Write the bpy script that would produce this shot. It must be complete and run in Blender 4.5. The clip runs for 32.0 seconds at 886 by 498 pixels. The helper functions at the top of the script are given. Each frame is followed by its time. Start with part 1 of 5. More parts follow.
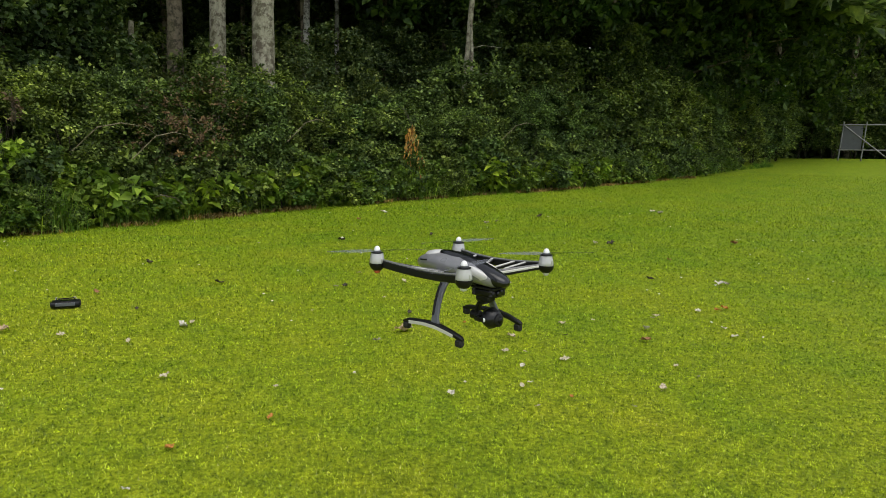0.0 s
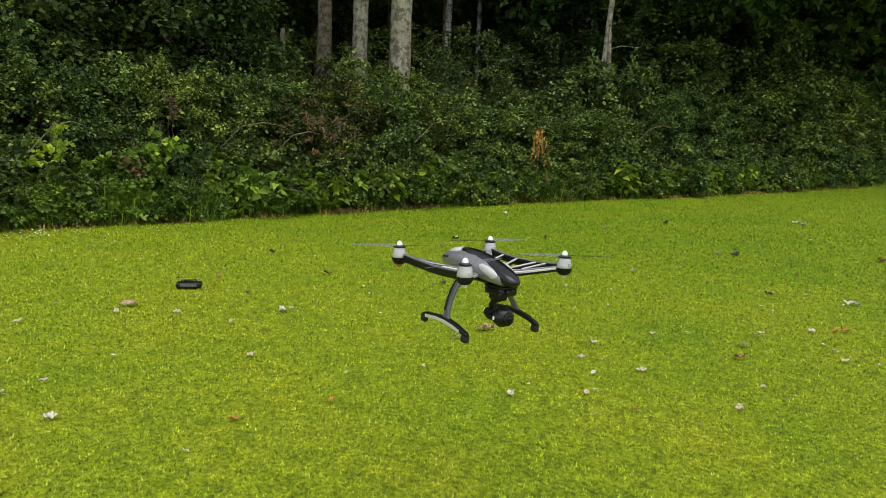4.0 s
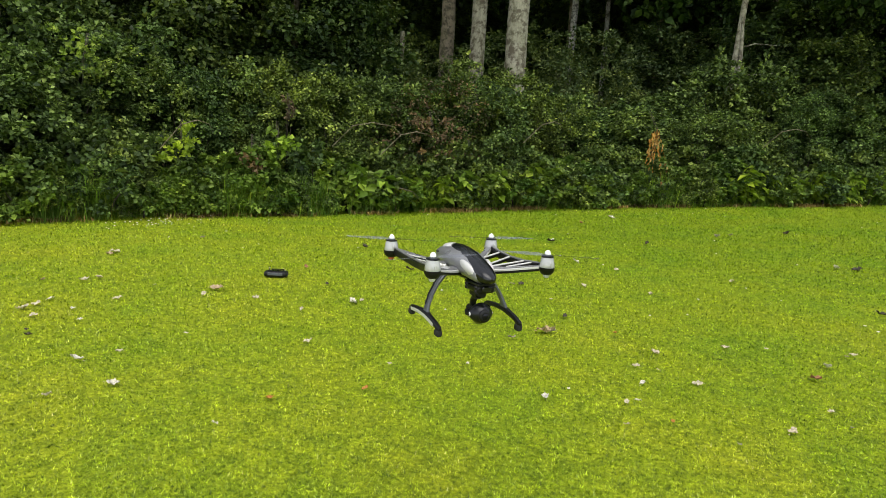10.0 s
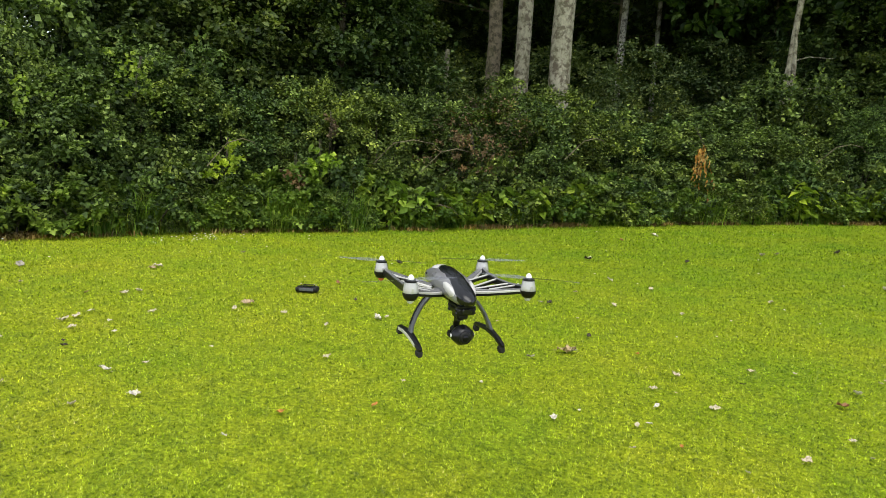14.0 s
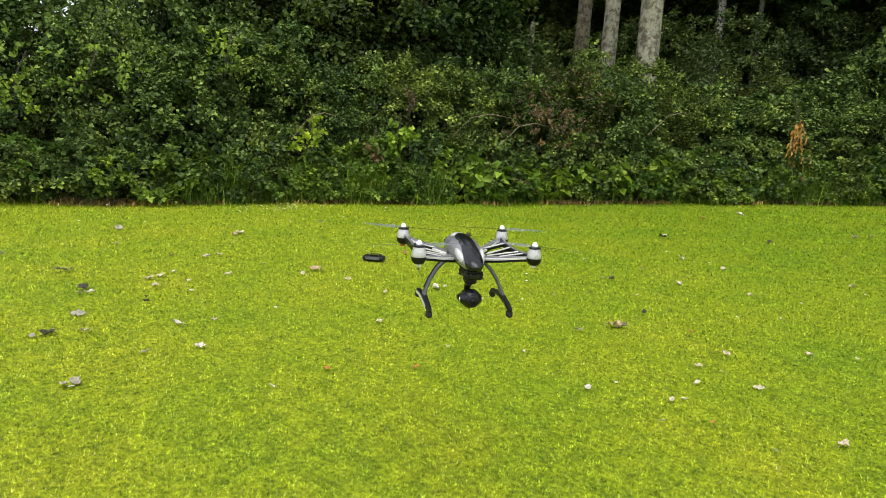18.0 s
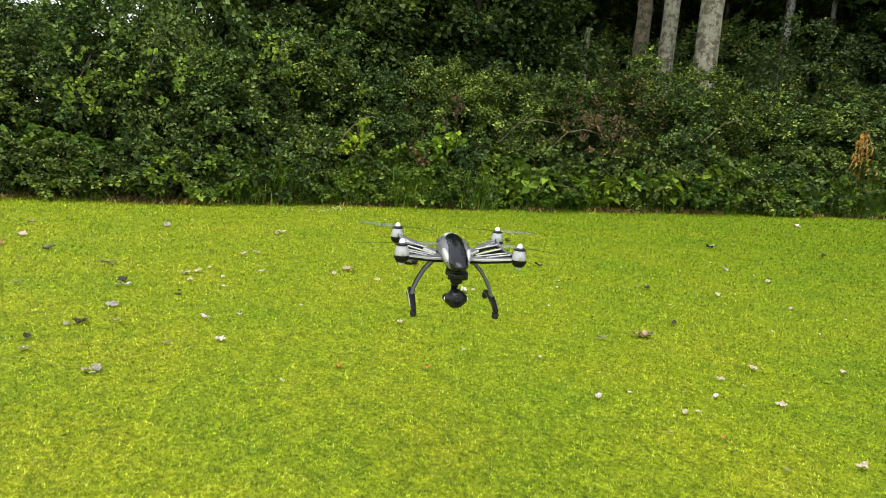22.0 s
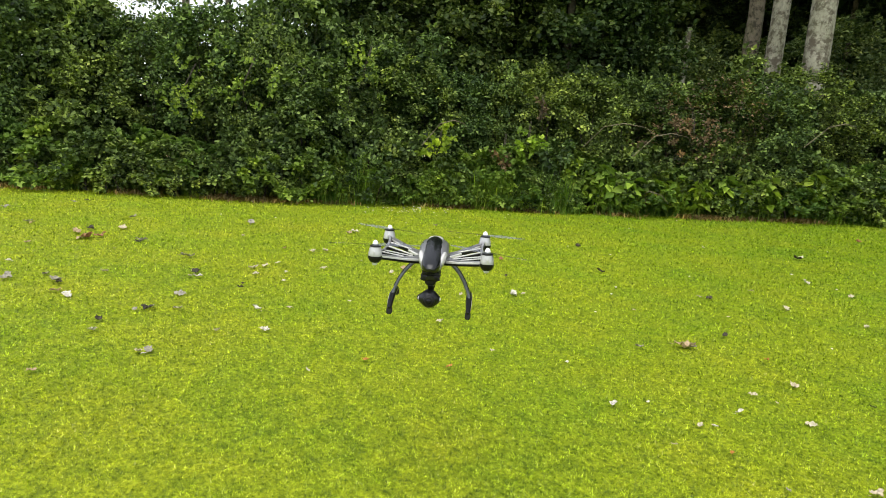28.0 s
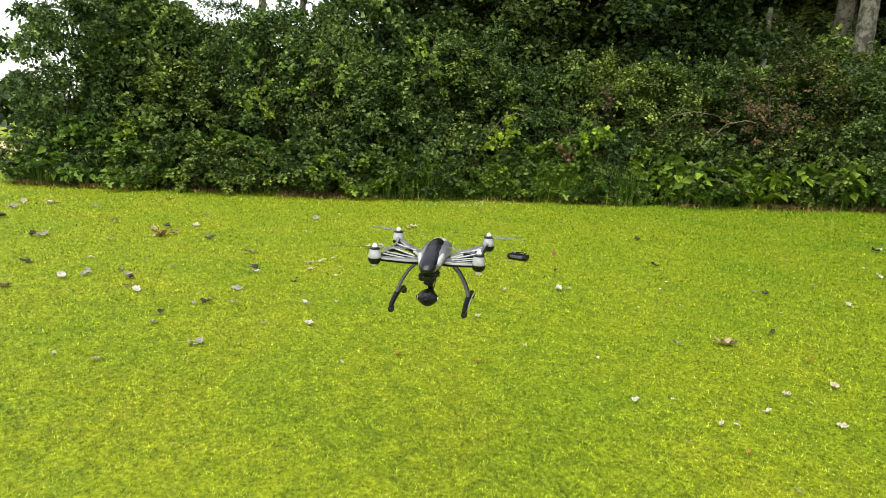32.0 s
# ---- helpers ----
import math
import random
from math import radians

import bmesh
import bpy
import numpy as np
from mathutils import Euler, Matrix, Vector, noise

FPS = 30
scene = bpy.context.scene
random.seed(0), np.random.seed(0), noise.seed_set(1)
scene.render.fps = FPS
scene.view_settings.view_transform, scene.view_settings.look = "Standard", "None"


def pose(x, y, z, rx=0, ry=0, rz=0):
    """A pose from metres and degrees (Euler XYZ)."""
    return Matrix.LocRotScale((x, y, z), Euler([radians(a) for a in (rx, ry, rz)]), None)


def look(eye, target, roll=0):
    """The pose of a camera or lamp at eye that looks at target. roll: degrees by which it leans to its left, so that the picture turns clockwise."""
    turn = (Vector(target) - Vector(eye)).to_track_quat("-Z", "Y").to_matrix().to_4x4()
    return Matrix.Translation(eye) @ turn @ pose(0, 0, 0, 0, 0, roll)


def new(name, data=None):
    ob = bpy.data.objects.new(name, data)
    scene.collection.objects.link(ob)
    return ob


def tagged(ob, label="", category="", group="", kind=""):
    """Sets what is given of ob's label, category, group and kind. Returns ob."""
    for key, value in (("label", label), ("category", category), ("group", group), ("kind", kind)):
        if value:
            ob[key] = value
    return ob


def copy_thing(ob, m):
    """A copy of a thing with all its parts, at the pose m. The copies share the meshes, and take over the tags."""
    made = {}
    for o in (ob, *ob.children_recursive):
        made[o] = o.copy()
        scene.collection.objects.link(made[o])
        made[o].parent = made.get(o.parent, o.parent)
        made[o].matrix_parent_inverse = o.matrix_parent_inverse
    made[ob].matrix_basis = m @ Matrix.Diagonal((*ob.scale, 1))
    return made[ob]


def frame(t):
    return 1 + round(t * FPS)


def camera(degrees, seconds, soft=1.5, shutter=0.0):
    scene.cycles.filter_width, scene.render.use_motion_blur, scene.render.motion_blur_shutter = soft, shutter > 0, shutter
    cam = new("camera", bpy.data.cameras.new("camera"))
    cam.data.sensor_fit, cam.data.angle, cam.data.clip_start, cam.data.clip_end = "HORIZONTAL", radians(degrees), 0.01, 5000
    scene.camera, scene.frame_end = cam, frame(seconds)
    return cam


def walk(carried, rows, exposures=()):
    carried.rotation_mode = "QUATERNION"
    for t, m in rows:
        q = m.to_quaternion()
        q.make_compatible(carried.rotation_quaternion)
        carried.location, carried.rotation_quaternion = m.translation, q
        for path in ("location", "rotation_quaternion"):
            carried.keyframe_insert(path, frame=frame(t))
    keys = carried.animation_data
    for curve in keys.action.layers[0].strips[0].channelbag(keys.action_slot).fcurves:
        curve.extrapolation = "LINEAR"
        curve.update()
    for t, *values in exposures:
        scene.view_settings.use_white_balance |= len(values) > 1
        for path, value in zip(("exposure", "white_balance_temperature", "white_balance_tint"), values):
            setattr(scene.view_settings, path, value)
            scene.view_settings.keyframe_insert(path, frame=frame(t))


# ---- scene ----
cam = camera(66.0, 32.0, soft=0.9)
PATH = [
    (0, (1.018, -1.587, 1.169), (1.095, 0.393, 0.897), 1.4),
    (0.5, (1.068, -1.587, 1.175), (1.078, 0.393, 0.897), -0.1),
    (1, (1.102, -1.581, 1.165), (1.068, 0.399, 0.889), -0.3),
    (1.5, (1.141, -1.582, 1.166), (1.087, 0.398, 0.891), -0.1),
    (2, (1.172, -1.585, 1.161), (1.054, 0.392, 0.886), -0.2),
    (2.5, (1.220, -1.582, 1.154), (1.059, 0.392, 0.880), 0.5),
    (3, (1.258, -1.592, 1.155), (1.076, 0.381, 0.882), 1.9),
    (3.5, (1.298, -1.595, 1.150), (1.058, 0.372, 0.878), 3.0),
    (4, (1.379, -1.616, 1.174), (1.050, 0.336, 0.894), 2.4),
    (4.5, (1.402, -1.615, 1.166), (1.046, 0.333, 0.884), 2.7),
    (6.5, (1.584, -1.615, 1.179), (1.088, 0.297, 0.867), 1.0),
    (7, (1.610, -1.614, 1.182), (1.095, 0.292, 0.862), 0.4),
    (7.5, (1.640, -1.601, 1.178), (1.092, 0.296, 0.857), 0.3),
    (8, (1.671, -1.585, 1.174), (1.099, 0.305, 0.856), 1.0),
    (8.5, (1.703, -1.569, 1.172), (1.108, 0.315, 0.860), 1.7),
    (9, (1.737, -1.556, 1.169), (1.120, 0.322, 0.866), 2.3),
    (9.5, (1.764, -1.542, 1.167), (1.128, 0.331, 0.873), 3.1),
    (10, (1.792, -1.534, 1.178), (1.108, 0.323, 0.885), 3.2),
    (10.5, (1.822, -1.521, 1.181), (1.105, 0.323, 0.890), 3.7),
    (11, (1.848, -1.514, 1.182), (1.116, 0.325, 0.895), 4.0),
    (11.5, (1.872, -1.507, 1.188), (1.125, 0.327, 0.905), 3.3),
    (12, (1.890, -1.505, 1.200), (1.128, 0.323, 0.920), 2.9),
    (12.5, (1.911, -1.493, 1.201), (1.136, 0.330, 0.928), 2.7),
    (13, (1.938, -1.495, 1.212), (1.145, 0.322, 0.944), 2.8),
    (13.5, (1.962, -1.494, 1.216), (1.151, 0.316, 0.957), 2.9),
    (15.5, (2.092, -1.501, 1.220), (1.178, 0.255, 0.934), 3.8),
    (16, (2.127, -1.492, 1.215), (1.152, 0.228, 0.914), 3.5),
    (16.5, (2.167, -1.495, 1.219), (1.174, 0.212, 0.901), 3.3),
    (17, (2.198, -1.491, 1.221), (1.194, 0.206, 0.884), 3.2),
    (17.5, (2.225, -1.491, 1.224), (1.202, 0.193, 0.883), 3.4),
    (18, (2.256, -1.490, 1.224), (1.211, 0.180, 0.880), 3.4),
    (18.5, (2.285, -1.486, 1.225), (1.225, 0.173, 0.875), 2.7),
    (19, (2.297, -1.478, 1.225), (1.225, 0.172, 0.871), 2.1),
    (19.5, (2.322, -1.464, 1.227), (1.231, 0.175, 0.871), 2.0),
    (20, (2.343, -1.449, 1.221), (1.238, 0.181, 0.869), 2.5),
    (20.5, (2.364, -1.434, 1.223), (1.243, 0.185, 0.875), 2.7),
    (21, (2.392, -1.412, 1.221), (1.252, 0.194, 0.878), 2.9),
    (21.5, (2.420, -1.392, 1.221), (1.258, 0.199, 0.881), 3.1),
    (22, (2.442, -1.370, 1.220), (1.258, 0.206, 0.882), 4.1),
    (22.5, (2.472, -1.354, 1.218), (1.272, 0.211, 0.885), 5.1),
    (23, (2.498, -1.329, 1.220), (1.277, 0.220, 0.887), 5.2),
    (23.5, (2.524, -1.306, 1.231), (1.278, 0.221, 0.895), 5.4),
    (24, (2.543, -1.288, 1.238), (1.271, 0.218, 0.899), 5.2),
    (24.5, (2.574, -1.272, 1.238), (1.285, 0.221, 0.905), 4.8),
    (25, (2.613, -1.259, 1.246), (1.308, 0.220, 0.914), 4.2),
    (25.5, (2.640, -1.245, 1.256), (1.319, 0.218, 0.919), 3.8),
    (27.5, (2.781, -1.184, 1.268), (1.380, 0.200, 0.915), 3.6),
    (28, (2.825, -1.176, 1.271), (1.412, 0.195, 0.917), 4.2),
    (28.5, (2.878, -1.149, 1.277), (1.445, 0.199, 0.918), 4.0),
    (29, (2.920, -1.132, 1.285), (1.466, 0.191, 0.919), 3.8),
    (29.5, (2.956, -1.117, 1.293), (1.476, 0.175, 0.921), 3.7),
    (30, (2.988, -1.098, 1.310), (1.470, 0.148, 0.931), 3.4),
    (30.5, (3.021, -1.094, 1.319), (1.492, 0.138, 0.938), 3.2),
    (31, (3.047, -1.091, 1.323), (1.514, 0.135, 0.942), 3.4),
    (31.5, (3.068, -1.067, 1.332), (1.521, 0.140, 0.945), 2.9),
    (32, (3.091, -1.032, 1.346), (1.529, 0.154, 0.952), 2.6),
]
EXPOSURES = [(0, 0.73), (4, 0.86), (9, 1.08), (13, 1.18), (19, 1.27), (25, 1.27), (32, 1.3)]
walk(cam, [(t, look(eye, target, roll)) for t, eye, target, roll in PATH], EXPOSURES)

# ---- light ----
world = bpy.data.worlds.new("overcast_sky")
scene.world = world
world.use_nodes = True
wn = world.node_tree
wn.nodes.clear()
sky = wn.nodes.new("ShaderNodeTexSky")
sky.sky_type = "NISHITA"
sky.sun_disc = False
sky.sun_elevation = radians(67)
sky.sun_rotation = radians(157)
pale = wn.nodes.new("ShaderNodeHueSaturation")
pale.inputs["Saturation"].default_value = 0.25
back = wn.nodes.new("ShaderNodeBackground")
back.inputs["Strength"].default_value = 0.13
wout = wn.nodes.new("ShaderNodeOutputWorld")
wn.links.new(sky.outputs[0], pale.inputs["Color"])
wn.links.new(pale.outputs[0], back.inputs["Color"])
wn.links.new(back.outputs[0], wout.inputs["Surface"])
sun = new("sun", bpy.data.lights.new("sun", "SUN"))
sun.data.energy, sun.data.angle, sun.data.color = 0.9, radians(55), (1.0, 0.96, 0.88)
sun.matrix_world = look((1.5, -3.5, 9), (0, 0, 0))


# ---- materials ----
def shader(name):
    m = bpy.data.materials.new(name)
    m.use_nodes = True
    m.node_tree.nodes.clear()
    return m, m.node_tree


def node(nt, kind, **values):
    n = nt.nodes.new(kind)
    for key, value in values.items():
        n.inputs[key.replace("_", " ")].default_value = value
    return n


def ramp(nt, source, stops):
    n = nt.nodes.new("ShaderNodeValToRGB")
    els = n.color_ramp.elements
    while len(els) < len(stops):
        els.new(0.5)
    for el, (at, col) in zip(els, stops):
        el.position, el.color = at, (*col, 1)
    nt.links.new(source, n.inputs[0])
    return n.outputs[0]


def finish(nt, bsdf):
    out = nt.nodes.new("ShaderNodeOutputMaterial")
    nt.links.new(bsdf, out.inputs["Surface"])


def mixed(nt, fac, a, b, blend="MIX"):
    n = nt.nodes.new("ShaderNodeMix")
    n.data_type, n.blend_type = "RGBA", blend
    if isinstance(fac, float):
        n.inputs[0].default_value = fac
    else:
        nt.links.new(fac, n.inputs[0])
    for sock, v in ((n.inputs[6], a), (n.inputs[7], b)):
        if isinstance(v, tuple):
            sock.default_value = (*v, 1)
        else:
            nt.links.new(v, sock)
    return n.outputs[2]


def place(nt, scale=1.0, detail=4.0, kind="Object", rough=0.55):
    co = nt.nodes.new("ShaderNodeTexCoord")
    n = node(nt, "ShaderNodeTexNoise", Scale=scale, Detail=detail, Roughness=rough)
    nt.links.new(co.outputs[kind], n.inputs["Vector"])
    return n.outputs[0]


def plain(name, col, rough=0.5, metal=0.0, grain=0.12, scale=60.0, bump=0.0, coat=0.0, spec=0.5):
    """A painted, plastic or metal surface: colour with a fine mottle, uneven gloss and a little relief."""
    m, nt = shader(name)
    f = place(nt, scale, 5)
    big = place(nt, scale / 9, 3)
    lo, hi = tuple(c * (1 - grain) for c in col), tuple(min(1, c * (1 + grain)) for c in col)
    c1 = ramp(nt, f, [(0.3, lo), (0.7, hi)])
    c2 = mixed(nt, 0.5, c1, ramp(nt, big, [(0.35, lo), (0.65, hi)]))
    b = node(nt, "ShaderNodeBsdfPrincipled", Roughness=rough, Metallic=metal, Coat_Weight=coat, Specular_IOR_Level=spec)
    nt.links.new(c2, b.inputs["Base Color"])
    r = ramp(nt, big, [(0.3, (max(0, rough - 0.08),) * 3), (0.7, (min(1, rough + 0.1),) * 3)])
    nt.links.new(r, b.inputs["Roughness"])
    if bump:
        bp = node(nt, "ShaderNodeBump", Strength=bump, Distance=0.002)
        nt.links.new(f, bp.inputs["Height"])
        nt.links.new(bp.outputs[0], b.inputs["Normal"])
    finish(nt, b.outputs[0])
    return m


def leafy(name, stops, gloss=0.35, through_light=0.35, hue=None):
    """Leaf: colour by leaf, by plant and by place, partly translucent."""
    m, nt = shader(name)
    geo = nt.nodes.new("ShaderNodeNewGeometry")
    info = nt.nodes.new("ShaderNodeObjectInfo")
    c = ramp(nt, geo.outputs["Random Per Island"], stops)
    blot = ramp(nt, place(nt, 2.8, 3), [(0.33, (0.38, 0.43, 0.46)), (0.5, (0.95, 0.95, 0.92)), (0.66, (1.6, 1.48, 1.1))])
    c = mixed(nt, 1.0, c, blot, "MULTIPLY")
    tint = ramp(nt, info.outputs["Random"], [(0.0, (0.72, 0.82, 0.86)), (0.5, (1, 1, 1)), (1.0, (1.22, 1.12, 0.9))])
    c = mixed(nt, 1.0, c, tint, "MULTIPLY")
    b = node(nt, "ShaderNodeBsdfPrincipled", Roughness=gloss, Specular_IOR_Level=0.14)
    nt.links.new(c, b.inputs["Base Color"])
    tr = node(nt, "ShaderNodeBsdfTranslucent")
    nt.links.new(mixed(nt, 1.0, c, (1.1, 1.25, 0.7), "MULTIPLY"), tr.inputs["Color"])
    mx = node(nt, "ShaderNodeMixShader", Fac=through_light)
    nt.links.new(b.outputs[0], mx.inputs[1])
    nt.links.new(tr.outputs[0], mx.inputs[2])
    finish(nt, mx.outputs[0])
    return m


G1, G2, G3 = (0.03, 0.048, 0.016), (0.098, 0.15, 0.04), (0.215, 0.295, 0.08)
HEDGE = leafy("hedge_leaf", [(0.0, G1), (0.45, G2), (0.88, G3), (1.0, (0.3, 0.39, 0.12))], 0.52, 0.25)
WOODLEAF = leafy("woodland_leaf", [(0.0, (0.016, 0.034, 0.007)), (0.6, (0.04, 0.074, 0.012)), (1.0, (0.09, 0.135, 0.022))], 0.5)
# lighter copy of the woodland leaf, making up for missing light inside the wood
DEEPLEAF = leafy("deep_woodland_leaf", [(0.0, (0.04, 0.068, 0.025)), (0.6, (0.095, 0.14, 0.05)), (1.0, (0.18, 0.23, 0.085))], 0.5, 0.5)
BRONZE = leafy("bronze_bramble_leaf", [(0.0, (0.018, 0.032, 0.007)), (0.4, (0.06, 0.098, 0.018)), (0.76, (0.15, 0.2, 0.04)), (0.82, (0.12, 0.08, 0.04)), (1.0, (0.26, 0.18, 0.11))], 0.42, 0.2)
BRIGHT = leafy("bright_leaf", [(0.0, (0.13, 0.21, 0.02)), (0.6, (0.24, 0.35, 0.035)), (1.0, (0.36, 0.47, 0.07))], 0.5)
YOUNG = leafy("young_hedge_leaf", [(0.0, (0.07, 0.125, 0.018)), (0.6, (0.15, 0.23, 0.035)), (1.0, (0.26, 0.35, 0.07))], 0.48, 0.28)
HAZEL = leafy("hazel_leaf", [(0.0, (0.024, 0.042, 0.014)), (0.5, (0.055, 0.092, 0.026)), (1.0, (0.125, 0.17, 0.05))], 0.42, 0.25)
SHADELEAF = leafy("shaded_bush_leaf", [(0.0, (0.035, 0.06, 0.024)), (0.6, (0.09, 0.135, 0.05)), (1.0, (0.19, 0.24, 0.1))], 0.5, 0.3)
WEED = leafy("weed_leaf", [(0.0, (0.06, 0.11, 0.018)), (0.6, (0.14, 0.225, 0.036)), (1.0, (0.25, 0.35, 0.065))], 0.45, 0.3)
DEADLEAF = leafy("dead_leaf", [(0.0, (0.22, 0.09, 0.025)), (0.5, (0.48, 0.24, 0.06)), (1.0, (0.64, 0.4, 0.14))], 0.7, 0.2)
DRYLEAF = leafy("withered_leaf", [(0.0, (0.08, 0.05, 0.025)), (0.5, (0.14, 0.09, 0.045)), (1.0, (0.22, 0.15, 0.085))], 0.7, 0.15)
STUBBLE = plain("stubble", (0.55, 0.42, 0.2), 0.9, 0, 0.25, 1.5)
DRYGRASS = leafy("dry_grass_blade", [(0.0, (0.12, 0.09, 0.03)), (0.6, (0.24, 0.18, 0.08)), (1.0, (0.36, 0.3, 0.14))], 0.7, 0.2)
TALLGRASS = leafy("tall_grass_blade", [(0.0, (0.11, 0.2, 0.03)), (0.6, (0.2, 0.335, 0.055)), (0.92, (0.3, 0.43, 0.09)), (1.0, (0.38, 0.4, 0.1))], 0.45, 0.42)
def wood_shade_tint(nt):
    """Turf tint: yellowish in the open, greener along the wood and darkened to stand for its shade, with a wandering
    border.
    """
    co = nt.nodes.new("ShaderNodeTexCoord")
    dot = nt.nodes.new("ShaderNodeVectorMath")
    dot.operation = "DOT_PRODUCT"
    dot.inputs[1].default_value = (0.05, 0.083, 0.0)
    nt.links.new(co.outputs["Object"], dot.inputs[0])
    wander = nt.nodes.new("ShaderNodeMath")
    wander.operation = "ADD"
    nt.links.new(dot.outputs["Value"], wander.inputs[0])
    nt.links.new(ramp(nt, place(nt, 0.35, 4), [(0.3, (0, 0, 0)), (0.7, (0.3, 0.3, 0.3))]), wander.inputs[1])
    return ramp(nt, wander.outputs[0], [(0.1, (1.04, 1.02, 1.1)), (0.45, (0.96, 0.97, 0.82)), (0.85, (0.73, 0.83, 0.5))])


def turf_material():
    """Mown grass blades: small clumps of light and dark green, greener and yellower in drifts, a few straws."""
    m, nt = shader("lawn_blade")
    geo = nt.nodes.new("ShaderNodeNewGeometry")
    c = ramp(nt, geo.outputs["Random Per Island"], [(0.0, (0.145, 0.195, 0.003)), (0.3, (0.268, 0.338, 0.005)), (0.6, (0.372, 0.45, 0.01)), (0.94, (0.468, 0.54, 0.035)), (1.0, (0.52, 0.54, 0.13))])
    drift = ramp(nt, place(nt, 1.1, 4), [(0.32, (0.8, 0.92, 0.85)), (0.5, (1, 1, 1)), (0.62, (1.12, 1.03, 1.3)), (0.74, (1.22, 1.03, 2.2))])
    c = mixed(nt, 1.0, c, drift, "MULTIPLY")
    # shade along the wood goes into the blade colour
    c = mixed(nt, 1.0, c, wood_shade_tint(nt), "MULTIPLY")
    patch = ramp(nt, place(nt, 15, 3), [(0.36, (0.58, 0.64, 0.6)), (0.5, (0.96, 0.97, 0.96)), (0.64, (1.36, 1.3, 1.35))])
    c = mixed(nt, 1.0, c, patch, "MULTIPLY")
    clump = ramp(nt, place(nt, 42, 5, rough=0.7), [(0.35, (0.36, 0.42, 0.38)), (0.5, (0.95, 0.96, 0.95)), (0.64, (1.52, 1.53, 1.8))])
    c = mixed(nt, 1.0, c, clump, "MULTIPLY")
    b = node(nt, "ShaderNodeBsdfPrincipled", Roughness=0.5, Specular_IOR_Level=0.3)
    nt.links.new(c, b.inputs["Base Color"])
    tr = node(nt, "ShaderNodeBsdfTranslucent")
    nt.links.new(mixed(nt, 1.0, c, (0.95, 1.15, 0.5), "MULTIPLY"), tr.inputs["Color"])
    mx = node(nt, "ShaderNodeMixShader", Fac=0.3)
    nt.links.new(b.outputs[0], mx.inputs[1])
    nt.links.new(tr.outputs[0], mx.inputs[2])
    finish(nt, mx.outputs[0])
    return m


TURF = turf_material()


def lawn_material():
    m, nt = shader("lawn_turf")
    drift = place(nt, 1.1, 4)
    mid = place(nt, 9.0, 4)
    fine = place(nt, 42.0, 5, rough=0.7)
    c = ramp(nt, fine, [(0.3, (0.085, 0.125, 0.002)), (0.43, (0.188, 0.245, 0.005)), (0.56, (0.295, 0.365, 0.01)), (0.72, (0.44, 0.51, 0.03))])
    c = mixed(nt, 1.0, c, ramp(nt, mid, [(0.34, (0.7, 0.76, 0.72)), (0.66, (1.24, 1.19, 1.2))]), "MULTIPLY")
    c = mixed(nt, 1.0, c, ramp(nt, drift, [(0.34, (0.84, 0.93, 0.9)), (0.5, (1, 1, 1)), (0.68, (1.13, 1.05, 1.08))]), "MULTIPLY")
    # same painted shade along the wood as on the blades
    c = mixed(nt, 1.0, c, wood_shade_tint(nt), "MULTIPLY")
    b = node(nt, "ShaderNodeBsdfPrincipled", Roughness=0.75, Specular_IOR_Level=0.2)
    nt.links.new(c, b.inputs["Base Color"])
    bp = node(nt, "ShaderNodeBump", Strength=0.9, Distance=0.02)
    nt.links.new(fine, bp.inputs["Height"])
    nt.links.new(bp.outputs[0], b.inputs["Normal"])
    finish(nt, b.outputs[0])
    return m


def bark_material(name, lo, hi, patch):
    m, nt = shader(name)
    co = nt.nodes.new("ShaderNodeTexCoord")
    sc = nt.nodes.new("ShaderNodeMapping")
    sc.inputs["Scale"].default_value = (9, 9, 5)
    nt.links.new(co.outputs["Object"], sc.inputs["Vector"])
    rings = node(nt, "ShaderNodeTexNoise", Scale=1.6, Detail=8, Roughness=0.72)
    nt.links.new(sc.outputs[0], rings.inputs["Vector"])
    c = ramp(nt, rings.outputs[0], [(0.3, lo), (0.55, hi), (0.8, tuple(min(1, v * 1.15) for v in hi))])
    spots = place(nt, 5.5, 7, rough=0.68)
    c = mixed(nt, ramp(nt, spots, [(0.47, (0, 0, 0)), (0.57, (0.9, 0.9, 0.9))]), c, patch)
    moss = place(nt, 1.3, 4)
    c = mixed(nt, ramp(nt, moss, [(0.5, (0, 0, 0)), (0.75, (0.6, 0.6, 0.6))]), c, (0.1, 0.12, 0.04))
    b = node(nt, "ShaderNodeBsdfPrincipled", Roughness=0.85, Specular_IOR_Level=0.2)
    nt.links.new(c, b.inputs["Base Color"])
    bp = node(nt, "ShaderNodeBump", Strength=0.5, Distance=0.02)
    nt.links.new(rings.outputs[0], bp.inputs["Height"])
    nt.links.new(bp.outputs[0], b.inputs["Normal"])
    finish(nt, b.outputs[0])
    return m


LAWN = lawn_material()
PALE_BARK = bark_material("pale_bark", (0.15, 0.143, 0.105), (0.33, 0.315, 0.24), (0.085, 0.07, 0.05))
GREY_BARK = bark_material("grey_bark", (0.1, 0.085, 0.055), (0.2, 0.17, 0.12), (0.05, 0.045, 0.03))
BIRCH = bark_material("birch_bark", (0.2, 0.2, 0.18), (0.5, 0.49, 0.44), (0.05, 0.045, 0.04))
DARK_BARK = bark_material("dark_bark", (0.035, 0.03, 0.02), (0.085, 0.07, 0.05), (0.025, 0.02, 0.015))
